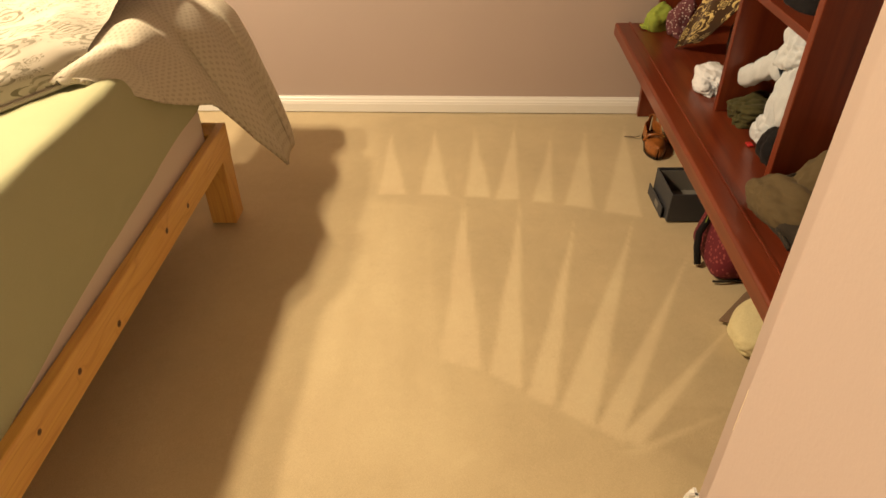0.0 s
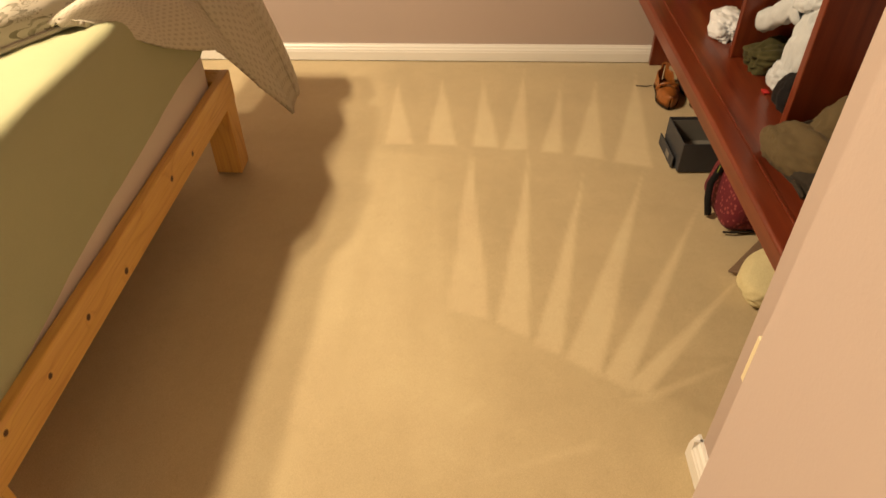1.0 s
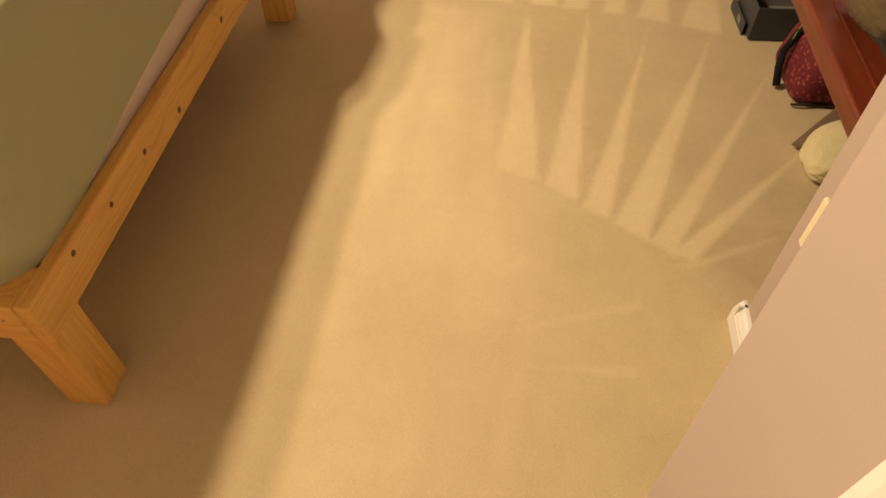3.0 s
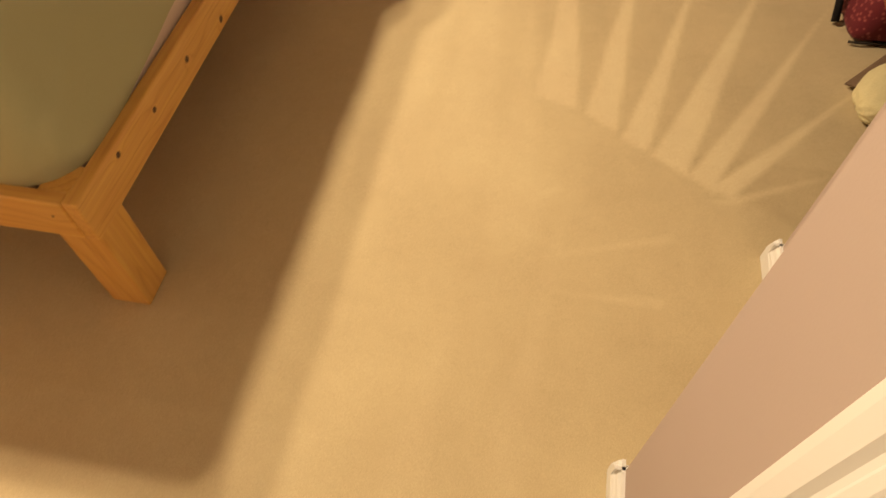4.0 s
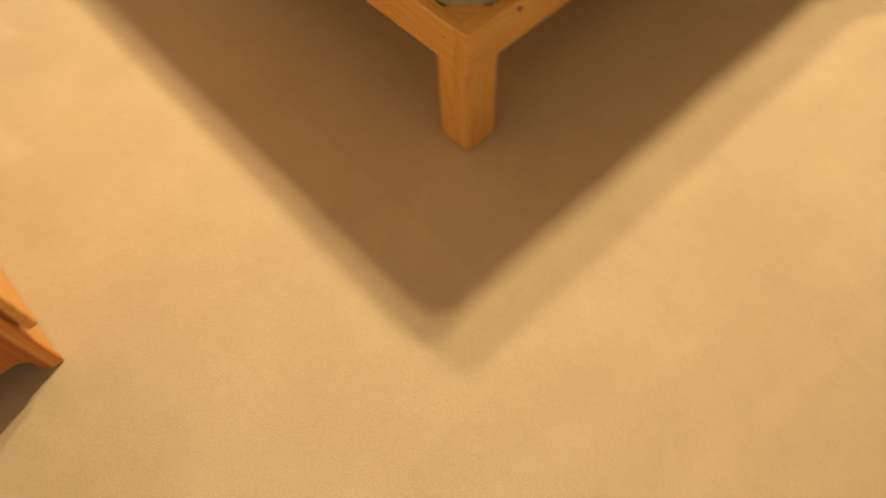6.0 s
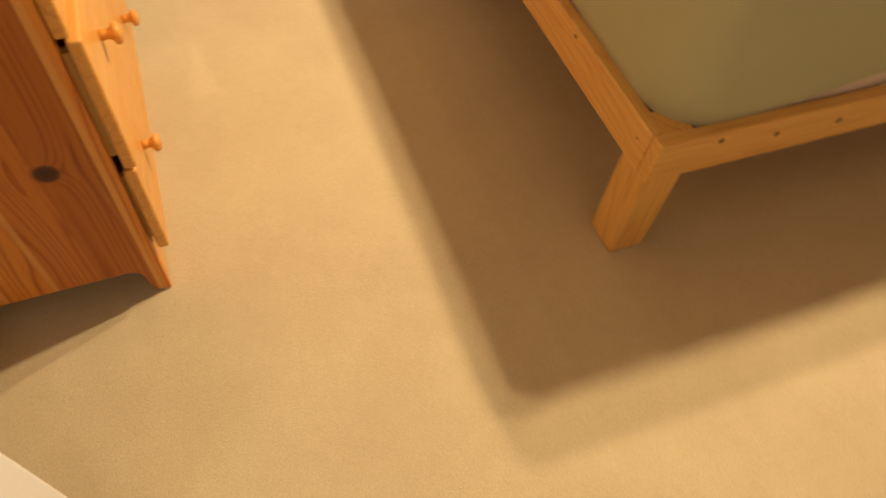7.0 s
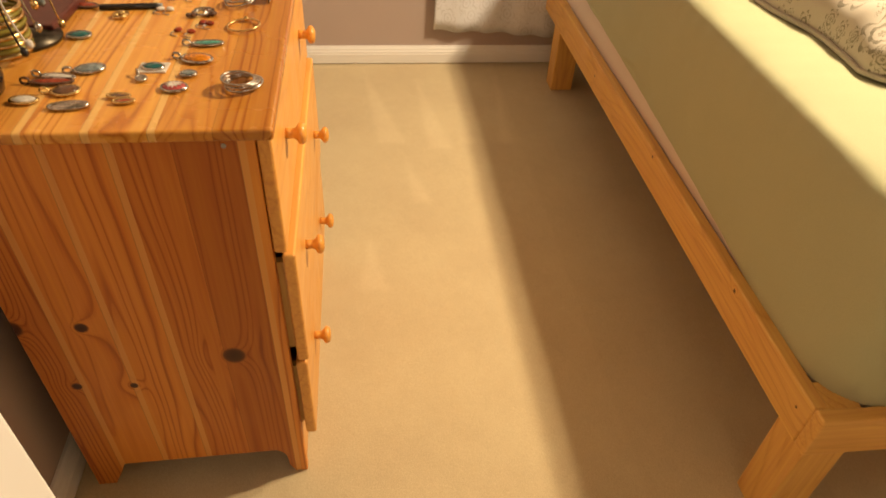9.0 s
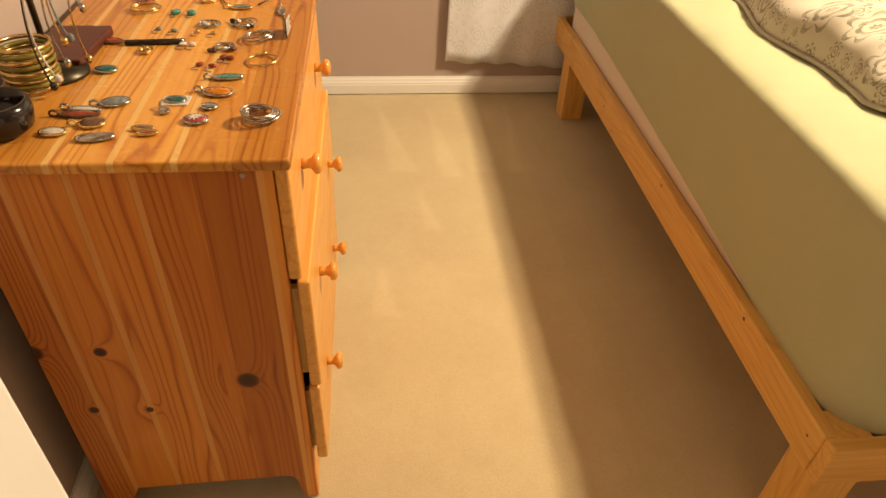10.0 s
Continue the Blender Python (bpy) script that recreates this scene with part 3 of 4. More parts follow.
def drawn(x, y, nx, ny, z, inset):
    """Creases of the sheet: long slanting pulls down the sides, a gathered top edge."""
    low = min(1.0, max(0.0, (0.62 - z) / 0.25))
    along = x if abs(ny) > 0.7 else y
    pull = noise.noise(Vector((along * 3.2 + z * 5, z * 2.0, 3 + nx))) * 0.010 + noise.noise(Vector((along * 9 - z * 12, z * 4.0, 8))) * 0.0055
    crimp = 0.0013 * math.sin(along * 95 + 3 * noise.noise(Vector((along * 4, 0, 0)))) * max(0.0, 1 - abs(z - MTOP + 0.02) / 0.05)
    dz = 0.0
    if z < 0.45:
        dz = (hem_height(x, y) - 0.336) * min(1.0, (0.45 - z) / 0.114)
    if inset > 0.03:
        dz += 0.006 * noise.noise(Vector((x * 3, y * 3, 1))) + 0.004 * noise.noise(Vector((x * 9 + y * 5, y * 7, 4)))
    return 0.003 + 0.5 * abs(pull) + 0.3 * pull + crimp * 0.6, dz + crimp * 0.8


SHEET_LEVELS = [(0.0, 0.336 + 0.0105 * i) for i in range(28)] + [(0.001, 0.655), (0.003, 0.672), (0.007, 0.685), (0.013, 0.694), (0.022, 0.699), (0.04, MTOP + 0.001), (0.08, MTOP + 0.002)] + [(0.08 + 0.03 * i, MTOP + 0.003) for i in range(1, 21)]
solo("bed_sheet", slab(720, SHEET_LEVELS, 0.0015, drawn), GREEN, "sage green cotton fitted sheet over the mattress", "sheet", "", True)


# the duvet: thrown back over the bed, its corner folded over the foot
def south_edge(x):
    if x < -0.52:
        return 0.205 + 0.016 * math.sin(x * 9)
    t = (x + 0.52) / 0.44
    return 0.205 + 0.016 * math.sin(-4.7) * (1 - t) + 0.76 * t ** 1.15


def duvet_top():
    def at(u, v):
        x = -2.04 + u * 1.96
        s = south_edge(x) + 0.025 * noise.noise(Vector((x * 5, 3, 0)))
        y = s + v * (1.60 - s)
        d = y - s
        puff = 0.085 * (1 - math.exp(-d / 0.045)) + 0.05 * (1 - math.exp(-d / 0.30))
        fold = 0.03 * noise.noise(Vector((x * 3.0, y * 3.0, 0))) + 0.055 * abs(noise.noise(Vector((x * 2.0 + y * 3.2, y * 1.2 - x, 4)))) - 0.035 * abs(noise.noise(Vector((x * 6 - y * 4, y * 5, 8)))) + 0.010 * noise.noise(Vector((x * 14, y * 14, 2)))
        z = MTOP + 0.010 + puff + fold * min(1, d / 0.06)
        if d < 0.001:
            z = MTOP + 0.008
        lip = 0.030 * math.sin(min(d / 0.10, 1) * 3.1)
        return (x, y - lip, z - 0.45 * max(0.0, v - 0.90) / 0.10)

    return sheet(at, 190, 110, 0.0, lambda u, v: (u * 1.96, v * 1.35))


def duvet_flap():
    """The corner of the duvet turned over the foot rail, showing its reverse."""
    low = [Vector(p) for p in ((-0.075, 0.90, 0.712), (-0.004, 1.10, 0.575), (0.010, 1.38, 0.450), (0.055, 1.55, 0.250), (0.105, 1.73, 0.040), (0.115, 1.79, 0.09), (0.08, 1.83, 0.20))]
    top = [Vector(p) for p in ((-0.17, 0.86, 0.715), (-0.32, 0.98, 0.765), (-0.36, 1.12, 0.785), (-0.38, 1.28, 0.795), (-0.38, 1.45, 0.785), (-0.36, 1.60, 0.75), (-0.34, 1.74, 0.69))]
    rim = [Vector(p) for p in ((-0.12, 0.88, 0.722), (0.005, 1.00, 0.775), (-0.01, 1.14, 0.795), (-0.01, 1.30, 0.80), (0.0, 1.46, 0.79), (0.01, 1.62, 0.74), (0.02, 1.77, 0.68))]

    def along(c, u):
        f = min(u, 0.9999) * (len(c) - 1)
        i = int(f)
        w = f - i
        w = w * w * (3 - 2 * w)
        return c[i].lerp(c[i + 1], w)

    def at(u, v):
        a, b, c = along(top, u), along(rim, u), along(low, u)
        p = a.lerp(b, v).lerp(b.lerp(c, v), v)
        p = p.lerp(b, 0.45 * math.sin(v * math.pi))
        w = math.sin(v * math.pi) ** 0.5 if 0 < v < 1 else 0
        amp = (0.35 + 0.65 * v) * min(1.0, u * 5)
        p.x += amp * (0.022 * math.sin(u * 21 + 2.0 * v) * w + 0.020 * noise.noise(Vector((u * 6, v * 4, 0))))
        p.z += 0.014 * noise.noise(Vector((u * 9, v * 5, 3))) * w
        return p

    return sheet(at, 110, 70, 0.012, lambda u, v: (u * 1.05, v * 0.85))


duvet = thing("duvet", (-1.0, 0.9, MTOP), "rumpled cream duvet with grey paisley print, thrown back", "duvet")
part("cover_front", duvet_top(), DUVET, duvet, "", True)
part("cover_reverse", duvet_flap(), REVERSE, duvet, "cream reverse side with a small brown motif", True)


def hem():
    pts = []
    for i in range(66):
        x = -2.03 + i * 0.03
        pts.append((x, south_edge(x) + 0.025 * noise.noise(Vector((x * 5, 3, 0))) - 0.004, MTOP + 0.012))
    return tube(pts, 0.006, 6)


part("piped_hem", hem(), cloth("cream_hem_cotton", (0.50, 0.465, 0.385), 600), duvet, "", True)

# ---- chest of drawers ----
CX0, CX1, CY0, CY1, CT = -0.865, -0.187, -1.302, -0.890, 0.820
chest = thing("chest_of_drawers", ((CX0 + CX1) / 2, (CY0 + CY1) / 2, 0), "lacquered pine chest of drawers with turned knobs", "chest of drawers")


def side_outline():
    pts = [(CY0, 0.0), (CY0 + 0.034, 0.0), (CY0 + 0.05, 0.03), (CY0 + 0.066, 0.066)]
    a, b = CY0 + 0.07, CY1 - 0.036
    for i in range(9):
        t = i / 8
        pts.append((a + (b - 0.025 - a) * t, 0.066 + 0.011 * t))
    for i in range(1, 6):
        t = i / 5 * 1.5708
        pts.append((b - 0.025 + 0.025 * math.sin(t), 0.077 - 0.03 * (1 - math.cos(t))))
    return pts + [(b + 0.002, 0.02), (b + 0.012, 0.0), (CY1, 0.0), (CY1, CT - 0.017), (CY0, CT - 0.017)]


part("side_panel", prism(side_outline(), 0, CX1 - 0.018, CX1, 0.0015, 1), SIDEWOOD, chest)
part("side_panel", prism(side_outline(), 0, CX0, CX0 + 0.018, 0.0015, 1), SIDEWOOD, chest)
part("top", box((CX0 - 0.02, CY0 - 0.005, CT - 0.0165), (CX1 + 0.022, CY1 + 0.028, CT), 0.006, 4), TOPWOOD, chest)
DARKPLY = painted("plywood_back", (0.32, 0.22, 0.12), 0.8)
part("back_panel", box((CX0 + 0.018, CY0 + 0.004, 0.09), (CX1 - 0.018, CY0 + 0.01, CT - 0.017)), DARKPLY, chest)
part("bottom_panel", box((CX0 + 0.0185, CY0 + 0.011, 0.085), (CX1 - 0.0185, CY1 - 0.02, 0.095)), DARKPLY, chest)
part("plinth", box((CX0 + 0.0185, CY1 - 0.018, 0.004), (CX1 - 0.0185, CY1 - 0.002, 0.118), 0.002), FRONTWOOD, chest)
SCREW = gloss("steel_screw", (0.5, 0.5, 0.48), 0.35, 1.0)
part("screw", lathe([(0.0035, 0.0), (0.0035, 0.0012)], (CX1, CY1 - 0.04, CT - 0.035), (1, 0, 0), 10), SCREW, chest)
KNOB = [(0.0085, 0.0), (0.0085, 0.008), (0.0075, 0.012), (0.010, 0.017), (0.0165, 0.021), (0.0175, 0.026), (0.014, 0.031), (0.006, 0.033)]
for i, (z0, z1, out) in enumerate(((0.594, 0.800, 0.001), (0.345, 0.589, 0.012), (0.128, 0.339, 0.008))):
    f0 = CY1 + out
    dr = part("drawer_front", box((CX0 + 0.002, f0, z0), (CX1 - 0.002, f0 + 0.020, z1), 0.006, 4), FRONTWOOD, chest)
    part("drawer_side", box((CX1 - 0.034, CY0 + 0.05, z0 + 0.015), (CX1 - 0.022, f0 - 0.0005, z1 - 0.03)), LEGWOOD, chest)
    part("drawer_side", box((CX0 + 0.022, CY0 + 0.05, z0 + 0.015), (CX0 + 0.034, f0 - 0.0005, z1 - 0.03)), DARKPLY, chest)
    for kx in (-0.335, -0.70):
        kz = (0.712, 0.486, 0.247)[i]
        kn = part("knob", lathe(KNOB, (kx, f0 + 0.0195, kz), (0, 1, 0), 20), KNOBWOOD, None, "turned pine knob", True)
        hang(kn, dr)

# ---- jewellery on the chest ----
SILVER = gloss("tarnished_silver", (0.62, 0.60, 0.56), 0.25, 1.0, 0.5, 300)
GOLD = gloss("gilt_metal", (0.80, 0.58, 0.25), 0.25, 1.0, 0.3, 300)
TURQ = gloss("turquoise_stone", (0.10, 0.36, 0.30), 0.2, 0, 0.5, 180)
TEAL = gloss("teal_stone", (0.02, 0.13, 0.13), 0.15, 0, 0.4, 150)
AMBER = gloss("amber_resin", (0.75, 0.26, 0.02), 0.12, 0, 0.6, 260)
CARNEL = gloss("carnelian", (0.30, 0.045, 0.015), 0.15, 0, 0.4, 150)
MILK = gloss("pale_moonstone", (0.62, 0.60, 0.55), 0.15, 0, 0.25, 200)
AGATE = gloss("grey_blue_agate", (0.22, 0.27, 0.28), 0.15, 0, 0.5, 160)
ROSE = gloss("pink_enamel", (0.45, 0.09, 0.09), 0.25, 0, 0.2, 120)
ENAMELWHITE = gloss("white_enamel", (0.75, 0.72, 0.66), 0.25)
BROWNSTONE = gloss("brown_stone", (0.14, 0.07, 0.04), 0.2, 0, 0.5, 200)
JET = gloss("black_glass", (0.02, 0.02, 0.02), 0.12)
Z0 = CT
SITE[0] = lambda q: Vector((0.9332 * q[0] + 0.0033 * q[1] - 0.0343, 0.9902 * q[1] - 0.0415 * q[0] - 0.035, q[2]))


def pendant(x, y, rx, ry, stone, turn, label, setting=SILVER, bail=True):
    x, rx, ry = x + 0.016, rx * 0.66, ry * 0.72
    t = thing("pendant", (x, y, Z0), label, "pendant", "jewellery on the chest")
    d = Vector((math.cos(turn), math.sin(turn), 0))
    n = Vector((-d.y, d.x, 0))
    ring = [Vector((x, y, Z0 + 0.0035)) + d * rx * math.cos(a) + n * ry * math.sin(a) for a in np.linspace(0, 6.2832, 25)[:-1]]
    part("bezel", tube(ring, 0.0022, 6, True), setting, t, "", True)
    bm = ellipsoid((x, y, Z0 + 0.003), (rx, ry, min(rx, ry) * 0.42), turn)
    for v in bm.verts:
        v.co.z = max(v.co.z, Z0 + 0.0004)
    part("stone", bm, stone, t, "", True)
    if bail:
        c = Vector((x, y, Z0 + 0.005)) - d * (rx + 0.008)
        part("bail", tube([c + d * 0.006 * math.cos(a) + Vector((0, 0, 0.0045 * math.sin(a))) for a in np.linspace(0, 6.2832, 13)[:-1]], 0.0018, 6, True), setting, t, "", True)
    return t


def bangle(x, y, r, metal, label, wires=1, tilt=0.0, clasp=True):
    x, r = x + 0.016, r * 0.74
    t = thing("bangle", (x, y, Z0), label, "bangle", "jewellery on the chest")
    for w in range(wires):
        rr = r * (1 - 0.05 * w)
        pts = [(x + rr * math.cos(a) + 0.002 * w, y + rr * math.sin(a) - 0.002 * w, Z0 + 0.0028 + 0.0036 * w + tilt * rr * (1 + math.sin(a + w))) for a in np.linspace(0, 6.2832, 41)[:-1]]
        part("hoop", tube(pts, 0.0018, 6, True), metal, t, "", True)
    if clasp:
        part("clasp", ellipsoid((x - r, y, Z0 + 0.005), (0.006, 0.005, 0.0045), 0.4, 1), metal, t, "", True)
    return t


def earrings(x, y, stone, label, gap=0.022, turn=0.3, r=0.009, hook=True):
    x, r = x + 0.016, r * 0.8
    t = thing("earrings", (x, y, Z0), label, "earrings", "jewellery on the chest")
    for s in (-1, 1):
        cx, cy = x + s * gap / 2 * math.sin(turn), y + s * gap / 2 * math.cos(turn)
        part("drop", ellipsoid((cx, cy, Z0 + r * 0.45), (r, r * 0.75, r * 0.5), turn + s), stone, t, "", True)
        if hook:
            pts = [(cx + 0.011 + 0.009 * math.cos(a), cy + 0.009 * math.sin(a), Z0 + 0.0015) for a in np.linspace(2.6, 6.6, 12)]
            part("hook", tube(pts, 0.0009, 5), SILVER, t, "", True)
    return t


def tangle(x, y, size, metal, beads, label, seed, name="necklace"):
    """A small tangle of fine chain with charms."""
    rnd = random.Random(seed)
    x, size = x + 0.016, size * 0.85
    t = thing(name, (x, y, Z0), label, name, "jewellery on the chest")
    pts = []
    for i in range(46):
        a = i * 0.52
        rr = size * (0.45 + 0.5 * noise.noise(Vector((i * 0.21, seed, 0))) + 0.1)
        pts.append((x + rr * math.cos(a) * 1.2, y + rr * math.sin(a), Z0 + 0.002 + 0.004 * rnd.random()))
    part("chain", tube(pts, 0.0013, 5), metal, t, "", True)
    for i in range(7):
        a, rr = rnd.random() * 6.28, size * (0.3 + 0.7 * rnd.random())
        s = 0.003 + 0.004 * rnd.random()
        part("charm", ellipsoid((x + rr * math.cos(a), y + rr * math.sin(a), Z0 + s * 0.7), (s, s * 0.8, s * 0.7), a, 1), beads, t, "", True)
    return t


pendant(-0.270, -0.985, 0.026, 0.019, ROSE, 1.4, "oval pink enamel brooch with a white star", SILVER, False)
st = thing("star_inlay", (-0.254, -0.985, Z0 + 0.007), "white enamel star on the pink brooch", "inlay", "jewellery on the chest")
pts = []
for i in range(20):
    a, rr = i * 6.28318 / 20, (0.0115 if i % 2 == 0 else 0.0055)
    pts.append((-0.254 + rr * math.cos(a) * 0.85, -0.985 + rr * math.sin(a)))
part("star", prism(pts, 2, Z0 + 0.0070, Z0 + 0.0086), ENAMELWHITE, st)
pendant(-0.312, -0.975, 0.016, 0.012, AGATE, 1.5, "oval blue-grey agate brooch in silver", SILVER, False)
pendant(-0.362, -0.973, 0.034, 0.020, AMBER, 1.35, "large amber brooch in a silver setting")
pendant(-0.418, -0.968, 0.034, 0.012, TURQ, 1.65, "long turquoise pendant with a silver bail")
pendant(-0.335, -1.028, 0.022, 0.015, TEAL, 1.45, "square green and gold enamel brooch", SILVER, False)
part_base = solo("brooch_card", box((-0.336, -1.048, Z0), (-0.304, -1.008, Z0 + 0.0025), 0.001), ENAMELWHITE, "small white card under a green brooch", "card", "jewellery on the chest")
pendant(-0.298, -1.035, 0.012, 0.009, SILVER, 0.5, "small silver pendant lying on the pine top")
pendant(-0.305, -1.145, 0.034, 0.010, MILK, 1.4, "long pale stone brooch")
pendant(-0.330, -1.112, 0.030, 0.020, AGATE, 1.9, "lozenge grey agate pendant in silver")
pendant(-0.290, -1.148, 0.040, 0.012, CARNEL, 1.6, "long red-brown stone pendant", BROWNSTONE)
pendant(-0.262, -1.122, 0.026, 0.020, BROWNSTONE, 1.7, "round brown banded stone pendant", GOLD)
pendant(-0.236, -1.165, 0.026, 0.015, MILK, 1.5, "oval pale pink stone brooch", GOLD, False)
pendant(-0.219, -1.105, 0.036, 0.014, SILVER, 1.7, "long beaded silver brooch", SILVER, False)
pendant(-0.450, -1.163, 0.026, 0.018, TEAL, 1.5, "oval dark teal stone brooch", SILVER, False)
pendant(-0.245, -1.050, 0.022, 0.008, BROWNSTONE, 1.5, "narrow brown stone bar pin", GOLD, False)
pendant(-0.230, -1.040, 0.020, 0.008, CARNEL, 1.7, "narrow red stone bar pin", GOLD, False)
pendant(-0.730, -0.925, 0.030, 0.009, SILVER, 0.2, "narrow silver bar pendant")
pendant(-0.755, -1.005, 0.030, 0.013, AGATE, 1.6, "oval grey stone pendant on a cord", GOLD)
solo("cord", tube([(-0.755, -0.975, Z0 + 0.003), (-0.80, -0.955, Z0 + 0.003), (-0.85, -0.95, Z0 + 0.003), (-0.86, -1.0, Z0 + 0.003), (-0.80, -1.055, Z0 + 0.003), (-0.757, -1.038, Z0 + 0.003)], 0.0016, 6), BROWNSTONE, "thin brown necklace cord", "cord", "jewellery on the chest", True)
bangle(-0.275, -0.893, 0.034, SILVER, "stack of thin twisted silver bangles", 4, 0.10)
bangle(-0.487, -0.925, 0.034, GOLD, "thin gilt wire bangle with a clasp", 1, 0.05)
bangle(-0.590, -0.945, 0.034, SILVER, "silver bangle set with pale stones", 2, 0.15)
bl = thing("cuff", (-0.60, -0.915, Z0), "black cuff studded with pale stones", "cuff", "jewellery on the chest")
part("band", sheet(lambda u, v: (-0.625 + 0.052 * u, -0.905 - 0.006 * math.cos(u * 3), Z0 + 0.002 + 0.030 * v), 12, 6, 0.002), JET, bl, "", True)
for i in range(7):
    for j in range(3):
        part("stud", ellipsoid((-0.621 + 0.0072 * i, -0.8985, Z0 + 0.007 + 0.0095 * j), (0.0032, 0.0028, 0.0036), 0, 1), MILK, bl, "", True)
earrings(-0.468, -1.012, CARNEL, "pair of carnelian drop earrings")
earrings(-0.500, -0.985, CARNEL, "single carnelian stone earring drops", 0.012)
earrings(-0.560, -1.062, ENAMELWHITE, "pair of black and white shell earrings", 0.016, 0.1)
earrings(-0.720, -1.105, TURQ, "pair of round turquoise earrings", 0.030, 0.15, 0.013)
earrings(-0.632, -1.115, AGATE, "pair of silver hoop earrings with grey drops", 0.03, 0.3, 0.008)
earrings(-0.620, -1.045, GOLD, "pair of gilt filigree earrings", 0.03, 0.2, 0.008)
tangle(-0.545, -1.000, 0.028, SILVER, BROWNSTONE, "dark charm bracelet in a small tangle", 3, "bracelet")
tangle(-0.660, -1.045, 0.030, SILVER, MILK, "silver charm bracelet in a small tangle", 5, "bracelet")
tangle(-0.665, -0.985, 0.034, SILVER, JET, "dark silver marcasite chain bracelet", 8, "bracelet")
tangle(-0.800, -1.075, 0.030, GOLD, GOLD, "gilt chain coiled on the chest", 11, "necklace")
bangle(-0.745, -1.180, 0.036, GOLD, "flat pale gilt bangle", 2, 0.02, False)
tangle(-0.530, -1.125, 0.020, GOLD, GOLD, "small gilt chain brooch", 14, "necklace")
pendant(-0.575, -1.195, 0.035, 0.014, CARNEL, 1.4, "dark red polished stone", BROWNSTONE, False)
solo("wooden_stick", tube([(-0.545, -1.165, Z0 + 0.005), (-0.553, -1.068, Z0 + 0.005)], 0.005, 8), JET, "thin dark lacquered hair stick", "hair stick", "jewellery on the chest", True)
tangle(-0.80, -1.20, 0.024, SILVER, ROSE, "pink beaded bracelet in a tangle", 17, "bracelet")

# jewellery stand with long strands, a stack of bangles, a black bowl and a dark tray
stand = thing("jewellery_stand", (-0.42, -1.235, Z0), "dark metal jewellery stand hung with long necklaces", "jewellery stand")
DARKMETAL = gloss("dark_bronze", (0.06, 0.05, 0.035), 0.35, 0.8)
part("base", lathe([(0.05, 0.0), (0.052, 0.006), (0.02, 0.012), (0.006, 0.02)], (-0.42, -1.235, Z0)), DARKMETAL, stand, "", True)
part("post", tube([(-0.42, -1.235, Z0 + 0.01), (-0.42, -1.235, Z0 + 0.30)], 0.005), DARKMETAL, stand, "", True)
part("arm", tube([(-0.42 + 0.10 * math.cos(a), -1.235 + 0.05 * math.sin(a), Z0 + 0.29) for a in np.linspace(0, 6.2832, 25)[:-1]], 0.004, 6, True), DARKMETAL, stand, "", True)
strands = ((-0.335, -1.200, JET), (-0.325, -1.185, MILK), (-0.345, -1.175, SILVER), (-0.40, -1.185, AGATE), (-0.44, -1.185, GOLD), (-0.48, -1.19, SILVER), (-0.50, -1.205, BROWNSTONE), (-0.46, -1.185, MILK), (-0.38, -1.186, GOLD))
for i, (sx, sy, m) in enumerate(strands):
    t = thing("strand_necklace", (sx, sy, Z0 + 0.2), "long beaded strand hung on the stand", "necklace", "strands on the stand")
    low = Z0 + 0.012 + 0.016 * (i % 4) + (0.05 if i > 4 else 0)
    pts = [(sx + 0.008 * math.sin(3.14 * k / 12) * (1 if i % 2 else -1) + (0.024 * (1 - k / 12) if i < 3 else 0), sy + 0.010 * math.sin(6.28 * k / 12), Z0 + 0.285 + (low - Z0 - 0.285) * k / 12) for k in range(13)]
    part("strand", tube(pts, 0.0015, 6), m, t, "", True)
    part("tassel", ellipsoid((pts[-1][0], pts[-1][1], low + 0.006), (0.006, 0.006, 0.008), 0, 1), m, t, "", True)
for i in range(9):
    bz = Z0 + 0.006 + 0.0075 * i
    t = thing("bangle", (-0.425, -1.258, bz), "thin lacquered bangle in a stack", "bangle", "stacked bangles")
    pts = [(-0.375 + 0.040 * math.cos(a) + 0.002 * math.sin(i * 2.1), -1.245 + 0.036 * math.sin(a), bz + 0.002 * math.sin(a + i)) for a in np.linspace(0, 6.2832, 31)[:-1]]
    part("hoop", tube(pts, 0.0034, 6, True), (GOLD, gloss("olive_lacquer", (0.22, 0.19, 0.03), 0.25))[i % 2], t, "", True)
BLACKPOT = gloss("black_glaze", (0.018, 0.014, 0.014), 0.15)
solo("trinket_bowl", lathe([(0.032, 0.0), (0.045, 0.01), (0.050, 0.03), (0.047, 0.046), (0.043, 0.046), (0.043, 0.03), (0.034, 0.012), (0.008, 0.01)], (-0.225, -1.235, Z0)), BLACKPOT, "black glazed trinket bowl on the chest", "bowl", "", True)
solo("jewellery_tray", box((-0.60, -1.295, Z0), (-0.44, -1.20, Z0 + 0.016), 0.004), gloss("dark_red_leather", (0.09, 0.02, 0.015), 0.45), "dark red leather jewellery tray", "tray")

SITE[0] = None

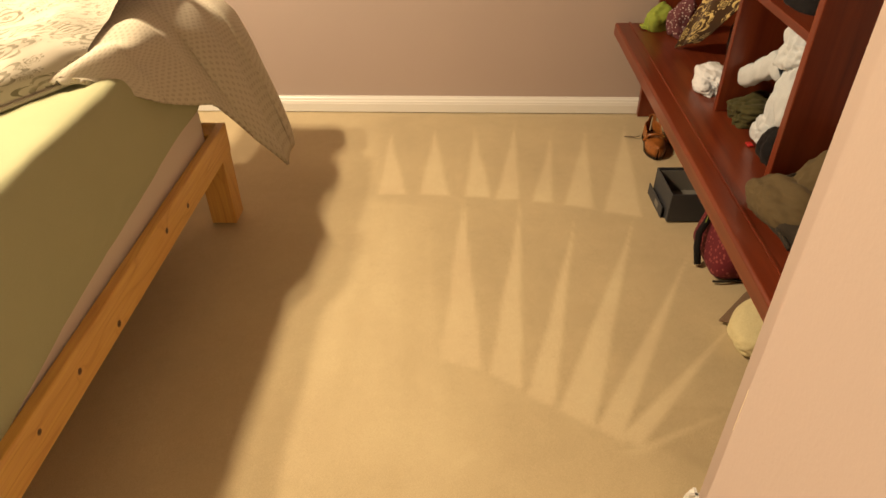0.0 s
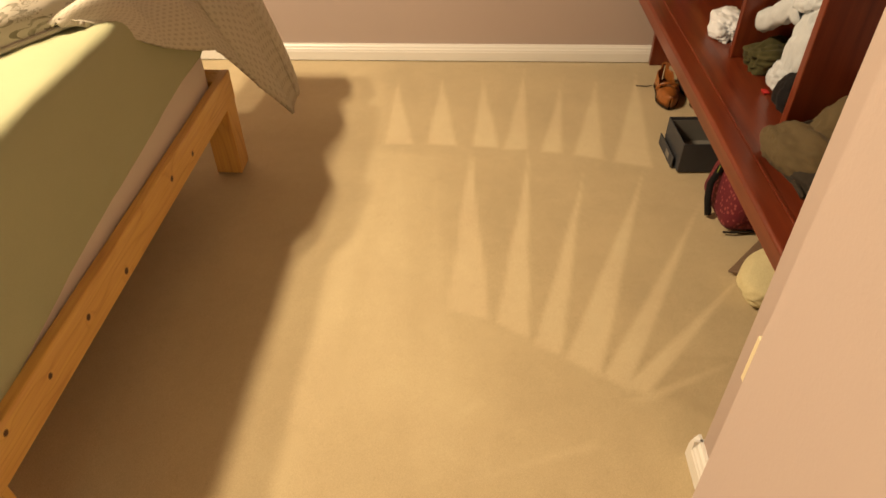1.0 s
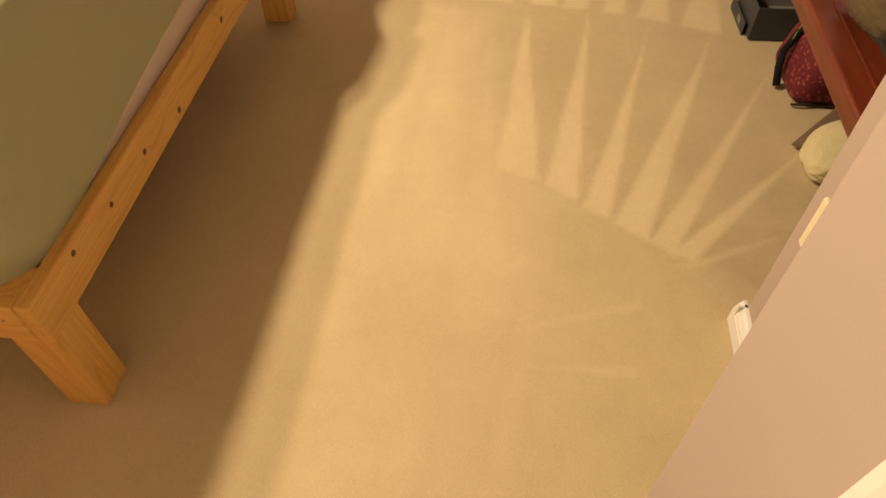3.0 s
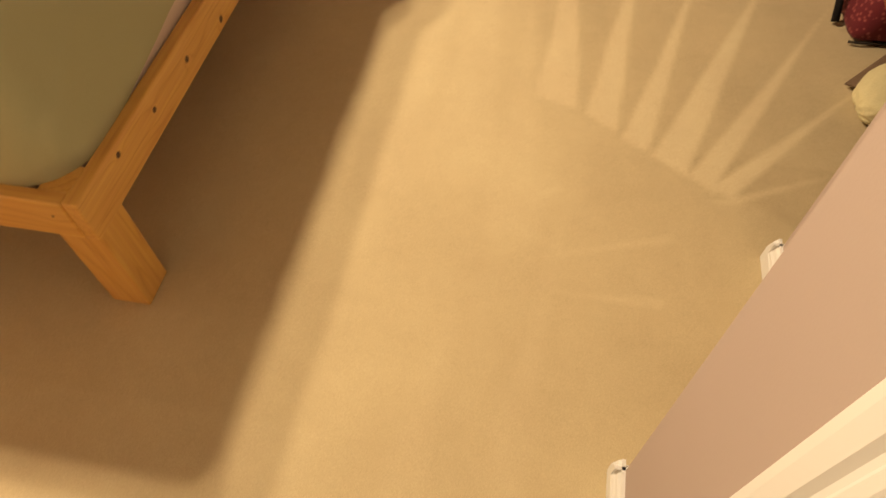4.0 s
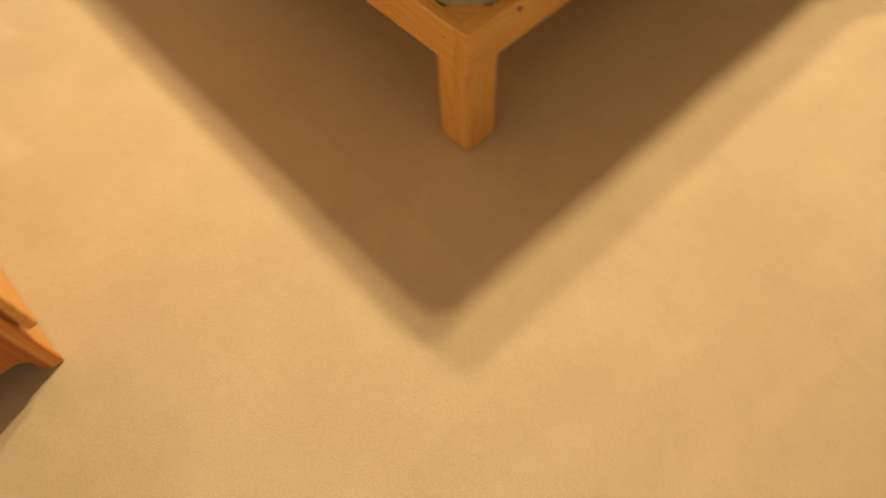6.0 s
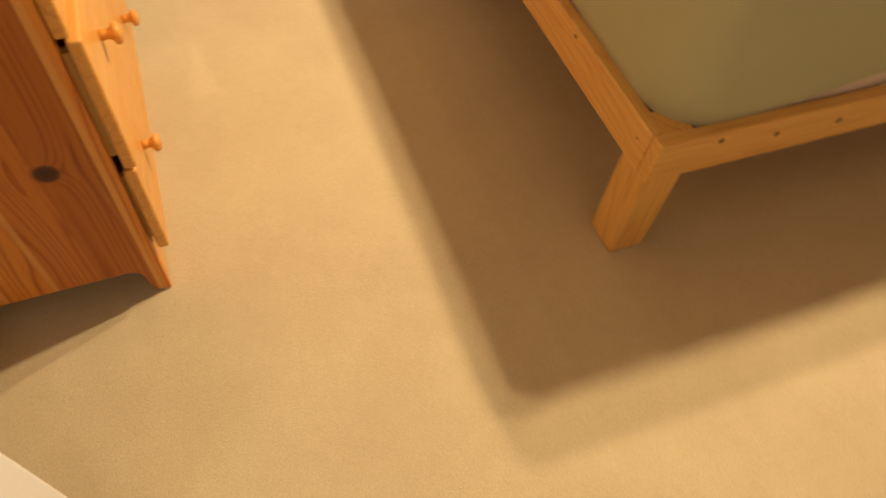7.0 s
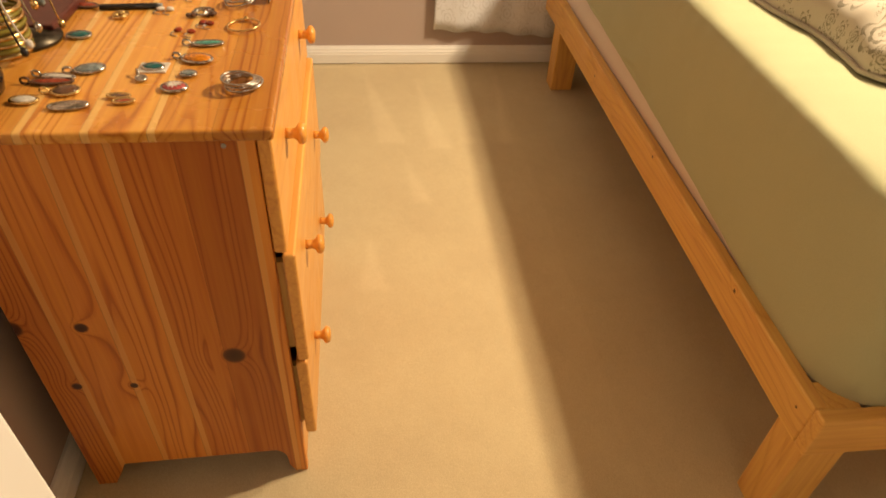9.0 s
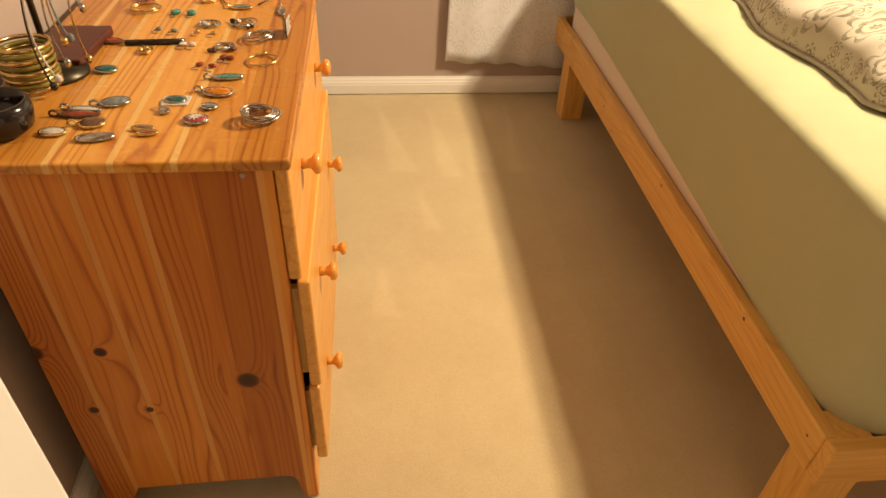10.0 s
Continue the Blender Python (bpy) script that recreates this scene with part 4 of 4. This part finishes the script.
# ---- bench bookcase ----
BX, BZ = 1.395, 0.405
unit = thing("shelf_unit", (1.8, 1.4, 0), "red mahogany stained bench bookcase with open cubbies", "bookcase")
EB = E - 0.02
LIP = [(BX, BZ - 0.048), (BX, BZ - 0.006), (BX + 0.006, BZ), (EB, BZ), (EB, BZ - 0.03), (BX + 0.05, BZ - 0.03), (BX + 0.045, BZ - 0.048)]
part("bench_top", prism(LIP, 1, 0.39, N - 0.021, 0.002, 1), STAIN_Y, unit)
part("front_bead", box((BX + 0.055, 0.39, BZ), (BX + 0.063, N - 0.021, BZ + 0.004), 0.0015), STAIN_Y, unit)
part("bench_end", box((BX + 0.15, N - 0.05, 0), (EB, N - 0.024, BZ - 0.03), 0.002), STAIN_Z, unit)
part("bench_end", box((BX + 0.15, 0.40, 0), (EB, 0.425, BZ - 0.03), 0.002), STAIN_Z, unit)
part("bench_back", box((EB - 0.02, 0.425, 0.05), (EB, N - 0.05, BZ - 0.03)), STAIN_Y, unit)
UX = 1.552
for y0, y1 in ((1.004, 1.031), (1.444, 1.468), (2.255, 2.279)):
    part("upright", box((UX, y0, BZ + 0.0005), (EB - 0.02, y1, 1.70), 0.003, 2), STAIN_Z, unit)
part("bookcase_back", box((EB - 0.02, 1.004, BZ), (EB - 0.005, 2.279, 1.70)), STAIN_Z, unit)
for z in (0.785, 1.16):
    part("shelf", box((UX + 0.005, 1.0315, z - 0.022), (EB - 0.02, 1.4435, z), 0.002), STAIN_Y, unit)
part("shelf", box((UX + 0.005, 1.4685, 0.95), (EB - 0.02, 2.2545, 0.972), 0.002), STAIN_Y, unit)
part("cornice", box((UX - 0.02, 0.985, 1.70), (EB, 2.29, 1.73), 0.006), STAIN_Y, unit)

GREYKNIT = cloth("pale_grey_fleece", (0.52, 0.57, 0.62), 300, 0.95)
OLIVE = cloth("olive_knit", (0.060, 0.055, 0.022), 260, 0.95)
BLACKCLOTH = cloth("black_cotton", (0.007, 0.006, 0.007), 300)
WHITECLOTH = cloth("white_cotton_lace", (0.68, 0.72, 0.78), 420)
KHAKI = cloth("khaki_brown_canvas", (0.100, 0.074, 0.037), 420)
DARKKHAKI = cloth("dark_brown_lining", (0.030, 0.024, 0.018), 420)
LIME = cloth("lime_green_cotton", (0.26, 0.33, 0.055), 420)
PURPLE = cloth("purple_print_cotton", (0.13, 0.045, 0.055), 420, 0.85, ((0.5, 0.42, 0.40), 90.0, 0.25))
SCARF = printed("brown_scarf_gold_print", (0.050, 0.026, 0.012), (0.62, 0.50, 0.20), 5.0, 6.0, "UVMap", 1.2)
CREAM = cloth("cream_yellow_towelling", (0.60, 0.54, 0.32), 260, 0.95)
TAUPE = cloth("brown_suede", (0.15, 0.10, 0.065), 320)


def drape(pts_a, pts_b, mat, name, label, cat, seed, amp=0.012, thick=0.008, uvs=0.3):
    """Cloth that spans two lines of points, with folds."""
    def along(c, u):
        f = min(u, 0.9999) * (len(c) - 1)
        i = int(f)
        return Vector(c[i]).lerp(Vector(c[i + 1]), f - i)

    def at(u, v):
        p = along(pts_a, u).lerp(along(pts_b, u), v)
        n = noise.noise(Vector((u * 7 + seed, v * 3.0, seed))) + 0.6 * math.sin(v * 9 + u * 11 + seed) * noise.noise(Vector((u * 2, v * 2, seed + 5)))
        return p + Vector((-amp * n, amp * 0.3 * n, amp * 0.6 * n))

    return solo(name, sheet(at, 36, 36, thick, lambda u, v: (u * uvs, v * uvs)), mat, label, cat, "", True)


BZ = 0.430
SITE[0] = lambda q: Vector((0.9329 * q[0] - 0.0362 * q[1] + 0.0124 * q[2] + 0.071, 0.0335 * q[0] + 0.8961 * q[1] + 0.011 * q[2] + 0.0237, 0.942 * q[2]))
jumper = thing("jumper", (1.76, 1.2, BZ), "pale grey fleece jumper stuffed upright in the cubby", "jumper")
part("body", heap((1.735, 1.215, BZ + 0.025), (0.065, 0.088, 0.225), 2.2, 0.34, 0.0, 5), GREYKNIT, jumper, "", True)
part("hood", heap((1.730, 1.225, BZ + 0.245), (0.062, 0.085, 0.085), 4.1, 0.38, 0.4, 5), GREYKNIT, jumper, "", True)


def sleeve():
    way = [Vector(p) for p in ((1.715, 1.285, 0.655), (1.705, 1.335, 0.655), (1.700, 1.385, 0.625), (1.697, 1.43, 0.592), (1.693, 1.488, 0.562))]

    def at(u, v):
        f = min(v, 0.9999) * 4
        i = int(f)
        c = way[i].lerp(way[i + 1], f - i)
        a = u * 6.28318
        r = 0.031 - 0.004 * v + 0.007 * math.sin(v * 21 + 2 * math.sin(a)) * (1 - v) + 0.005 * noise.noise(Vector((math.cos(a) * 2, math.sin(a) * 2, v * 7)))
        return c + Vector((0.7 * r * math.cos(a), 0.35 * r * math.sin(a), r * math.sin(a)))

    return sheet(at, 28, 40, 0.004)


part("sleeve", sleeve(), GREYKNIT, jumper, "", True)
part("hem", heap((1.695, 1.268, BZ + 0.018), (0.035, 0.055, 0.055), 9.0, 0.40, 0.0, 5), GREYKNIT, jumper, "", True)
solo("olive_sweater", heap((1.740, 1.445, BZ), (0.100, 0.070, 0.055), 6.0, 0.38, 0.3, 5), OLIVE, "rolled olive knit sweater in the cubby", "sweater", "", True)
solo("black_shirt", heap((1.690, 1.165, BZ), (0.040, 0.060, 0.075), 3.0, 0.28, 0.2), BLACKCLOTH, "crumpled black cotton shirt on the bench", "shirt", "", True)
solo("red_cloth_tag", box((1.655, 1.255, BZ + 0.001), (1.672, 1.282, BZ + 0.006), 0.002), gloss("bright_red_cloth", (0.5, 0.02, 0.02), 0.7), "scrap of bright red cloth under the jumper", "cloth", "", False)
solo("dark_folded_cloth", heap((1.75, 1.30, 0.825), (0.09, 0.15, 0.035), 12.0, 0.25), BLACKCLOTH, "dark folded clothes on the upper shelf", "clothes", "", True)

coat = thing("jacket", (1.62, 0.85, BZ), "khaki brown jacket heaped on the bench", "jacket")
part("collar", heap((1.600, 0.850, BZ + 0.004), (0.078, 0.135, 0.066), 1.3, 0.20, 0.25, 5), KHAKI, coat, "", True)
part("body", heap((1.73, 0.890, BZ + 0.004), (0.165, 0.115, 0.098), 5.5, 0.24, 0.6, 5), KHAKI, coat, "", True)
part("lining", heap((1.625, 0.745, BZ + 0.002), (0.085, 0.085, 0.048), 8.5, 0.3, -0.3, 4), DARKKHAKI, coat, "dark lining", True)
part("piping", tube([(1.545 + 0.003 * math.sin(i), 0.905 - 0.021 * i, BZ + 0.018 + 0.001 * math.sin(i * 2)) for i in range(11)], 0.006, 8), DARKKHAKI, coat, "dark piped edge", True)
part("seam", tube([(1.575 + 0.020 * i, 0.885 + 0.008 * i + 0.012 * math.sin(i * 0.9), BZ + 0.090 + 0.006 * math.sin(i * 0.5)) for i in range(9)], 0.004, 6), DARKKHAKI, coat, "", True)

solo("green_blouse", heap((1.665, 2.375, BZ), (0.055, 0.050, 0.070), 2.9, 0.4, 0.5), LIME, "crumpled lime green blouse on the bench", "blouse", "", True)
drape([(1.60, 2.36, BZ + 0.012), (1.64, 2.345, BZ + 0.012), (1.70, 2.35, BZ + 0.014)], [(1.60, 2.41, BZ + 0.012), (1.66, 2.42, BZ + 0.03), (1.71, 2.41, BZ + 0.03)], LIME, "green_scarf", "lime green scarf trailing on the bench", "scarf", 3.0, 0.006)
solo("purple_blouse", heap((1.735, 2.285, BZ), (0.055, 0.055, 0.105), 7.7, 0.35), PURPLE, "crumpled purple printed blouse on the bench", "blouse", "", True)
solo("scarf", sheet(lambda u, v: (1.670 + 0.10 * v + 0.055 * u + 0.012 * math.sin(u * 7 + v * 3), 2.115 - 0.06 * v - 0.27 * u * (0.25 + 0.75 * min(1, v * 1.6)) + 0.012 * math.sin(v * 8 + u * 4), BZ + 0.006 + 0.42 * v + 0.045 * u * (1 - v)), 36, 44, 0.006, lambda u, v: (u * 0.27, v * 0.42)), SCARF, "brown scarf with gold paisley print, propped upright", "scarf", "", True)
solo("dark_bundle", heap((1.875, 1.93, BZ), (0.065, 0.10, 0.15), 4.4, 0.25), BLACKCLOTH, "dark bundle of clothes behind the scarf", "clothes", "", True)
solo("cream_cloth", heap((1.86, 1.80, BZ + 0.02), (0.06, 0.08, 0.26), 5.1, 0.25), CREAM, "cream cloth hanging in the cubby", "cloth", "", True)
solo("white_blouse", heap((1.690, 1.735, BZ), (0.058, 0.115, 0.050), 9.4, 0.36, -0.30, 5), WHITECLOTH, "crumpled white lace blouse on the bench", "blouse", "", True)

# ---- under the bench ----
TAN = gloss("tan_leather", (0.34, 0.115, 0.025), 0.32, 0, 0.35, 40)
SOLE = gloss("dark_sole", (0.035, 0.02, 0.012), 0.6)
INSOLE = gloss("insole_leather", (0.22, 0.11, 0.055), 0.6)


def shoe_mesh(wide, length, h_toe, h_heel, x, y, z, turn, kind):
    """One shell of a shoe: the toe at -y, the heel at +y; kind: upper, sole or insole."""
    def half(t):
        toe = math.sin(min(1, t / 0.32) * 1.5708) ** 0.6
        heel = math.sin(min(1, (1 - t) / 0.2) * 1.5708) ** 0.7
        return wide / 2 * toe * heel * (1.0 - 0.18 * math.sin(max(0, (t - 0.35) / 0.65) * math.pi))

    bm = bmesh.new()
    rings = []
    steps = 26
    for i in range(steps + 1):
        t = 0.004 + 0.992 * i / steps
        w = half(t)
        row = []
        for k in range(17):
            a = math.pi * k / 16
            if kind == "sole":
                px, pz = w * 1.06 * math.cos(a), (0.0 if 0 < k < 16 else 0.011)
            elif kind == "insole":
                px, pz = w * 0.9 * math.cos(a), 0.014 + 0.002 * math.sin(a)
            else:
                hh = h_toe + (h_heel - h_toe) * max(0, (t - 0.25) / 0.75)
                opening = t > 0.36
                top = hh * (math.sin(a) ** 0.6)
                if opening:
                    px = w * (math.cos(a) if k in (0, 16) else (1.0 if k < 8 else -1.0) * max(0.86, abs(math.cos(a)) ** 0.25))
                    lift = min(k, 16 - k) / 8
                    pz = 0.011 + hh * min(1, lift * 1.4)
                else:
                    px, pz = w * math.cos(a), 0.011 + top
            row.append(Vector((px, (t - 0.5) * length, pz)))
        rings.append(row)
    m = Matrix.Translation((x, y, z)) @ Matrix.Rotation(turn, 4, "Z")
    vs = [[bm.verts.new(m @ p) for p in row] for row in rings]
    for i in range(steps):
        t = (i + 0.5) / steps
        for k in range(16):
            if kind == "upper" and t > 0.36 and t < 0.97 and 4 <= k <= 11:
                continue
            bm.faces.new((vs[i][k], vs[i + 1][k], vs[i + 1][k + 1], vs[i][k + 1]))
    if kind == "upper":
        bm.normal_update()
        bmesh.ops.solidify(bm, geom=bm.faces[:], thickness=0.0025)
    return bm


def shoe(x, y, turn, label, group="pair of tan shoes"):
    s = thing("shoe", (x, y, 0), label, "shoe", group)
    for kind, m in (("upper", TAN), ("sole", SOLE), ("insole", INSOLE)):
        part(kind, shoe_mesh(0.088, 0.262, 0.046, 0.085, x, y, 0.003, turn, kind), m, s, "", True)
    c, n = math.cos(turn), math.sin(turn)
    loc = lambda px, py, pz: (x + px * c - py * n, y + px * n + py * c, pz)
    part("strap", tube([loc(-0.046, -0.02, 0.040), loc(-0.03, -0.024, 0.066), loc(0.0, -0.026, 0.074), loc(0.03, -0.024, 0.066), loc(0.047, -0.02, 0.040)], 0.0065, 8), TAN, s, "", True)
    part("buckle", tube([loc(0.034 + 0.008 * math.cos(a), -0.023 + 0.008 * math.sin(a), 0.067) for a in np.linspace(0, 6.2832, 13)[:-1]], 0.0018, 6, True), GOLD, s, "brass buckle", True)
    return s


shoe(1.668, 2.120, -0.12, "tan leather bar shoe with a strap, beside the bench")
shoe(1.815, 1.945, 0.35, "tan leather bar shoe under the bench")
solo("dark_slipper", heap((1.795, 2.185, 0), (0.055, 0.13, 0.055), 6.6, 0.15), cloth("navy_felt", (0.022, 0.022, 0.03), 300), "dark navy slipper under the bench", "slipper", "", True)
solo("loose_lace", tube([(1.565, 2.22, 0.004), (1.585, 2.215, 0.005), (1.61, 2.205, 0.006), (1.63, 2.205, 0.012)], 0.002, 6), SOLE, "short dark shoe lace on the carpet", "lace", "", True)

GREYCARD = painted("charcoal_card", (0.040, 0.043, 0.052), 0.6, 0.12, 0.05)
PALECARD = painted("grey_card_inside", (0.20, 0.19, 0.17), 0.7, 0.1, 0.05)
bxt = thing("shoe_box", (1.66, 1.6, 0), "open charcoal card shoe box standing in its lid", "box")
x0, x1, y0, y1, hh = 1.563, 1.765, 1.508, 1.715, 0.118
for lo, hi in (((x0, y0, 0.004), (x1, y0 + 0.004, hh)), ((x0, y1 - 0.004, 0.004), (x1, y1, hh)), ((x0, y0 + 0.004, 0.004), (x0 + 0.004, y1 - 0.004, hh)), ((x1 - 0.004, y0 + 0.004, 0.004), (x1, y1 - 0.004, hh))):
    part("side", box(lo, hi, 0.001, 1), GREYCARD, bxt)
part("bottom", box((x0 + 0.004, y0 + 0.004, 0.004), (x1 - 0.004, y1 - 0.004, 0.02)), PALECARD, bxt)
part("lining", box((x0 + 0.005, y1 - 0.0065, 0.02), (x1 - 0.005, y1 - 0.0045, hh - 0.012)), PALECARD, bxt)
lid = part("lid", box((x0 - 0.014, y0 + 0.035, 0), (x1 + 0.008, y1 + 0.012, 0.0035)), GREYCARD, bxt)
part("lid_rim", box((x0 - 0.014, y0 + 0.035, 0.0), (x0 - 0.010, y1 + 0.012, 0.045), 0.001, 1), GREYCARD, bxt)
part("label", box((x0 - 0.0155, y0 + 0.08, 0.012), (x0 - 0.0142, y0 + 0.12, 0.034)), PALECARD, bxt)

bag = thing("wash_bag", (1.71, 1.25, 0), "burgundy patterned zip bag lying on the carpet", "bag")
BURG = cloth("burgundy_brocade", (0.115, 0.014, 0.022), 300, 0.7, ((0.24, 0.055, 0.055), 70.0, 0.28))
bb = box((1.604, 1.140, 0.0), (1.86, 1.405, 0.165), 0.055, 6)
for v in bb.verts:
    k = v.co.z / 0.165
    v.co.x += 0.035 * k * (1 if v.co.x < 1.7 else -0.5)
    v.co.y += 0.012 * math.sin(v.co.x * 25) * k
    v.co += Vector((0.004, 0.004, 0.004)) * rumple(v.co, 14, 1)
part("body", bb, BURG, bag, "", True)
part("piping", tube([(1.615 + 0.018 * i, 1.141 - 0.003 * math.sin(i), 0.010) for i in range(12)], 0.004, 6), DARKKHAKI, bag, "dark piped seam", True)
part("strap", tube([(1.594, 1.235, 0.01), (1.590, 1.265, 0.06), (1.596, 1.29, 0.10), (1.63, 1.32, 0.145), (1.70, 1.34, 0.17)], 0.012, 8), BLACKCLOTH, bag, "black strap", True)
tag = thing("swing_tag", (1.64, 1.36, 0.14), "white and green card swing tag on the bag", "tag")
part("card", prism([(1.632, 1.345), (1.648, 1.335), (1.682, 1.405), (1.668, 1.412)], 2, 0.168, 0.1695), ENAMELWHITE, tag)
part("cord", tube([(1.640, 1.340, 0.169), (1.622, 1.315, 0.150), (1.612, 1.30, 0.135)], 0.0016, 6), LIME, tag, "green cord", True)

tow = thing("folded_cloth", (1.65, 0.9, 0), "cream cloth with a brown suede edge on the carpet", "cloth")
part("cloth", heap((1.695, 0.895, 0.004), (0.155, 0.100, 0.062), 3.3, 0.09, 0.75, 5), CREAM, tow, "", True)
part("edge", sheet(lambda u, v: (1.572 + 0.165 * u + 0.03 * v, 0.945 + 0.145 * u - 0.035 * v, 0.008 + 0.06 * u * (1 - 0.4 * v) + 0.015 * v), 20, 6, 0.006), TAUPE, tow, "brown suede edge", True)
part("edge", sheet(lambda u, v: (1.605 + 0.10 * u, 0.862 - 0.045 * u + 0.03 * v, 0.005 + 0.012 * v), 16, 4, 0.005), TAUPE, tow, "brown suede edge", True)
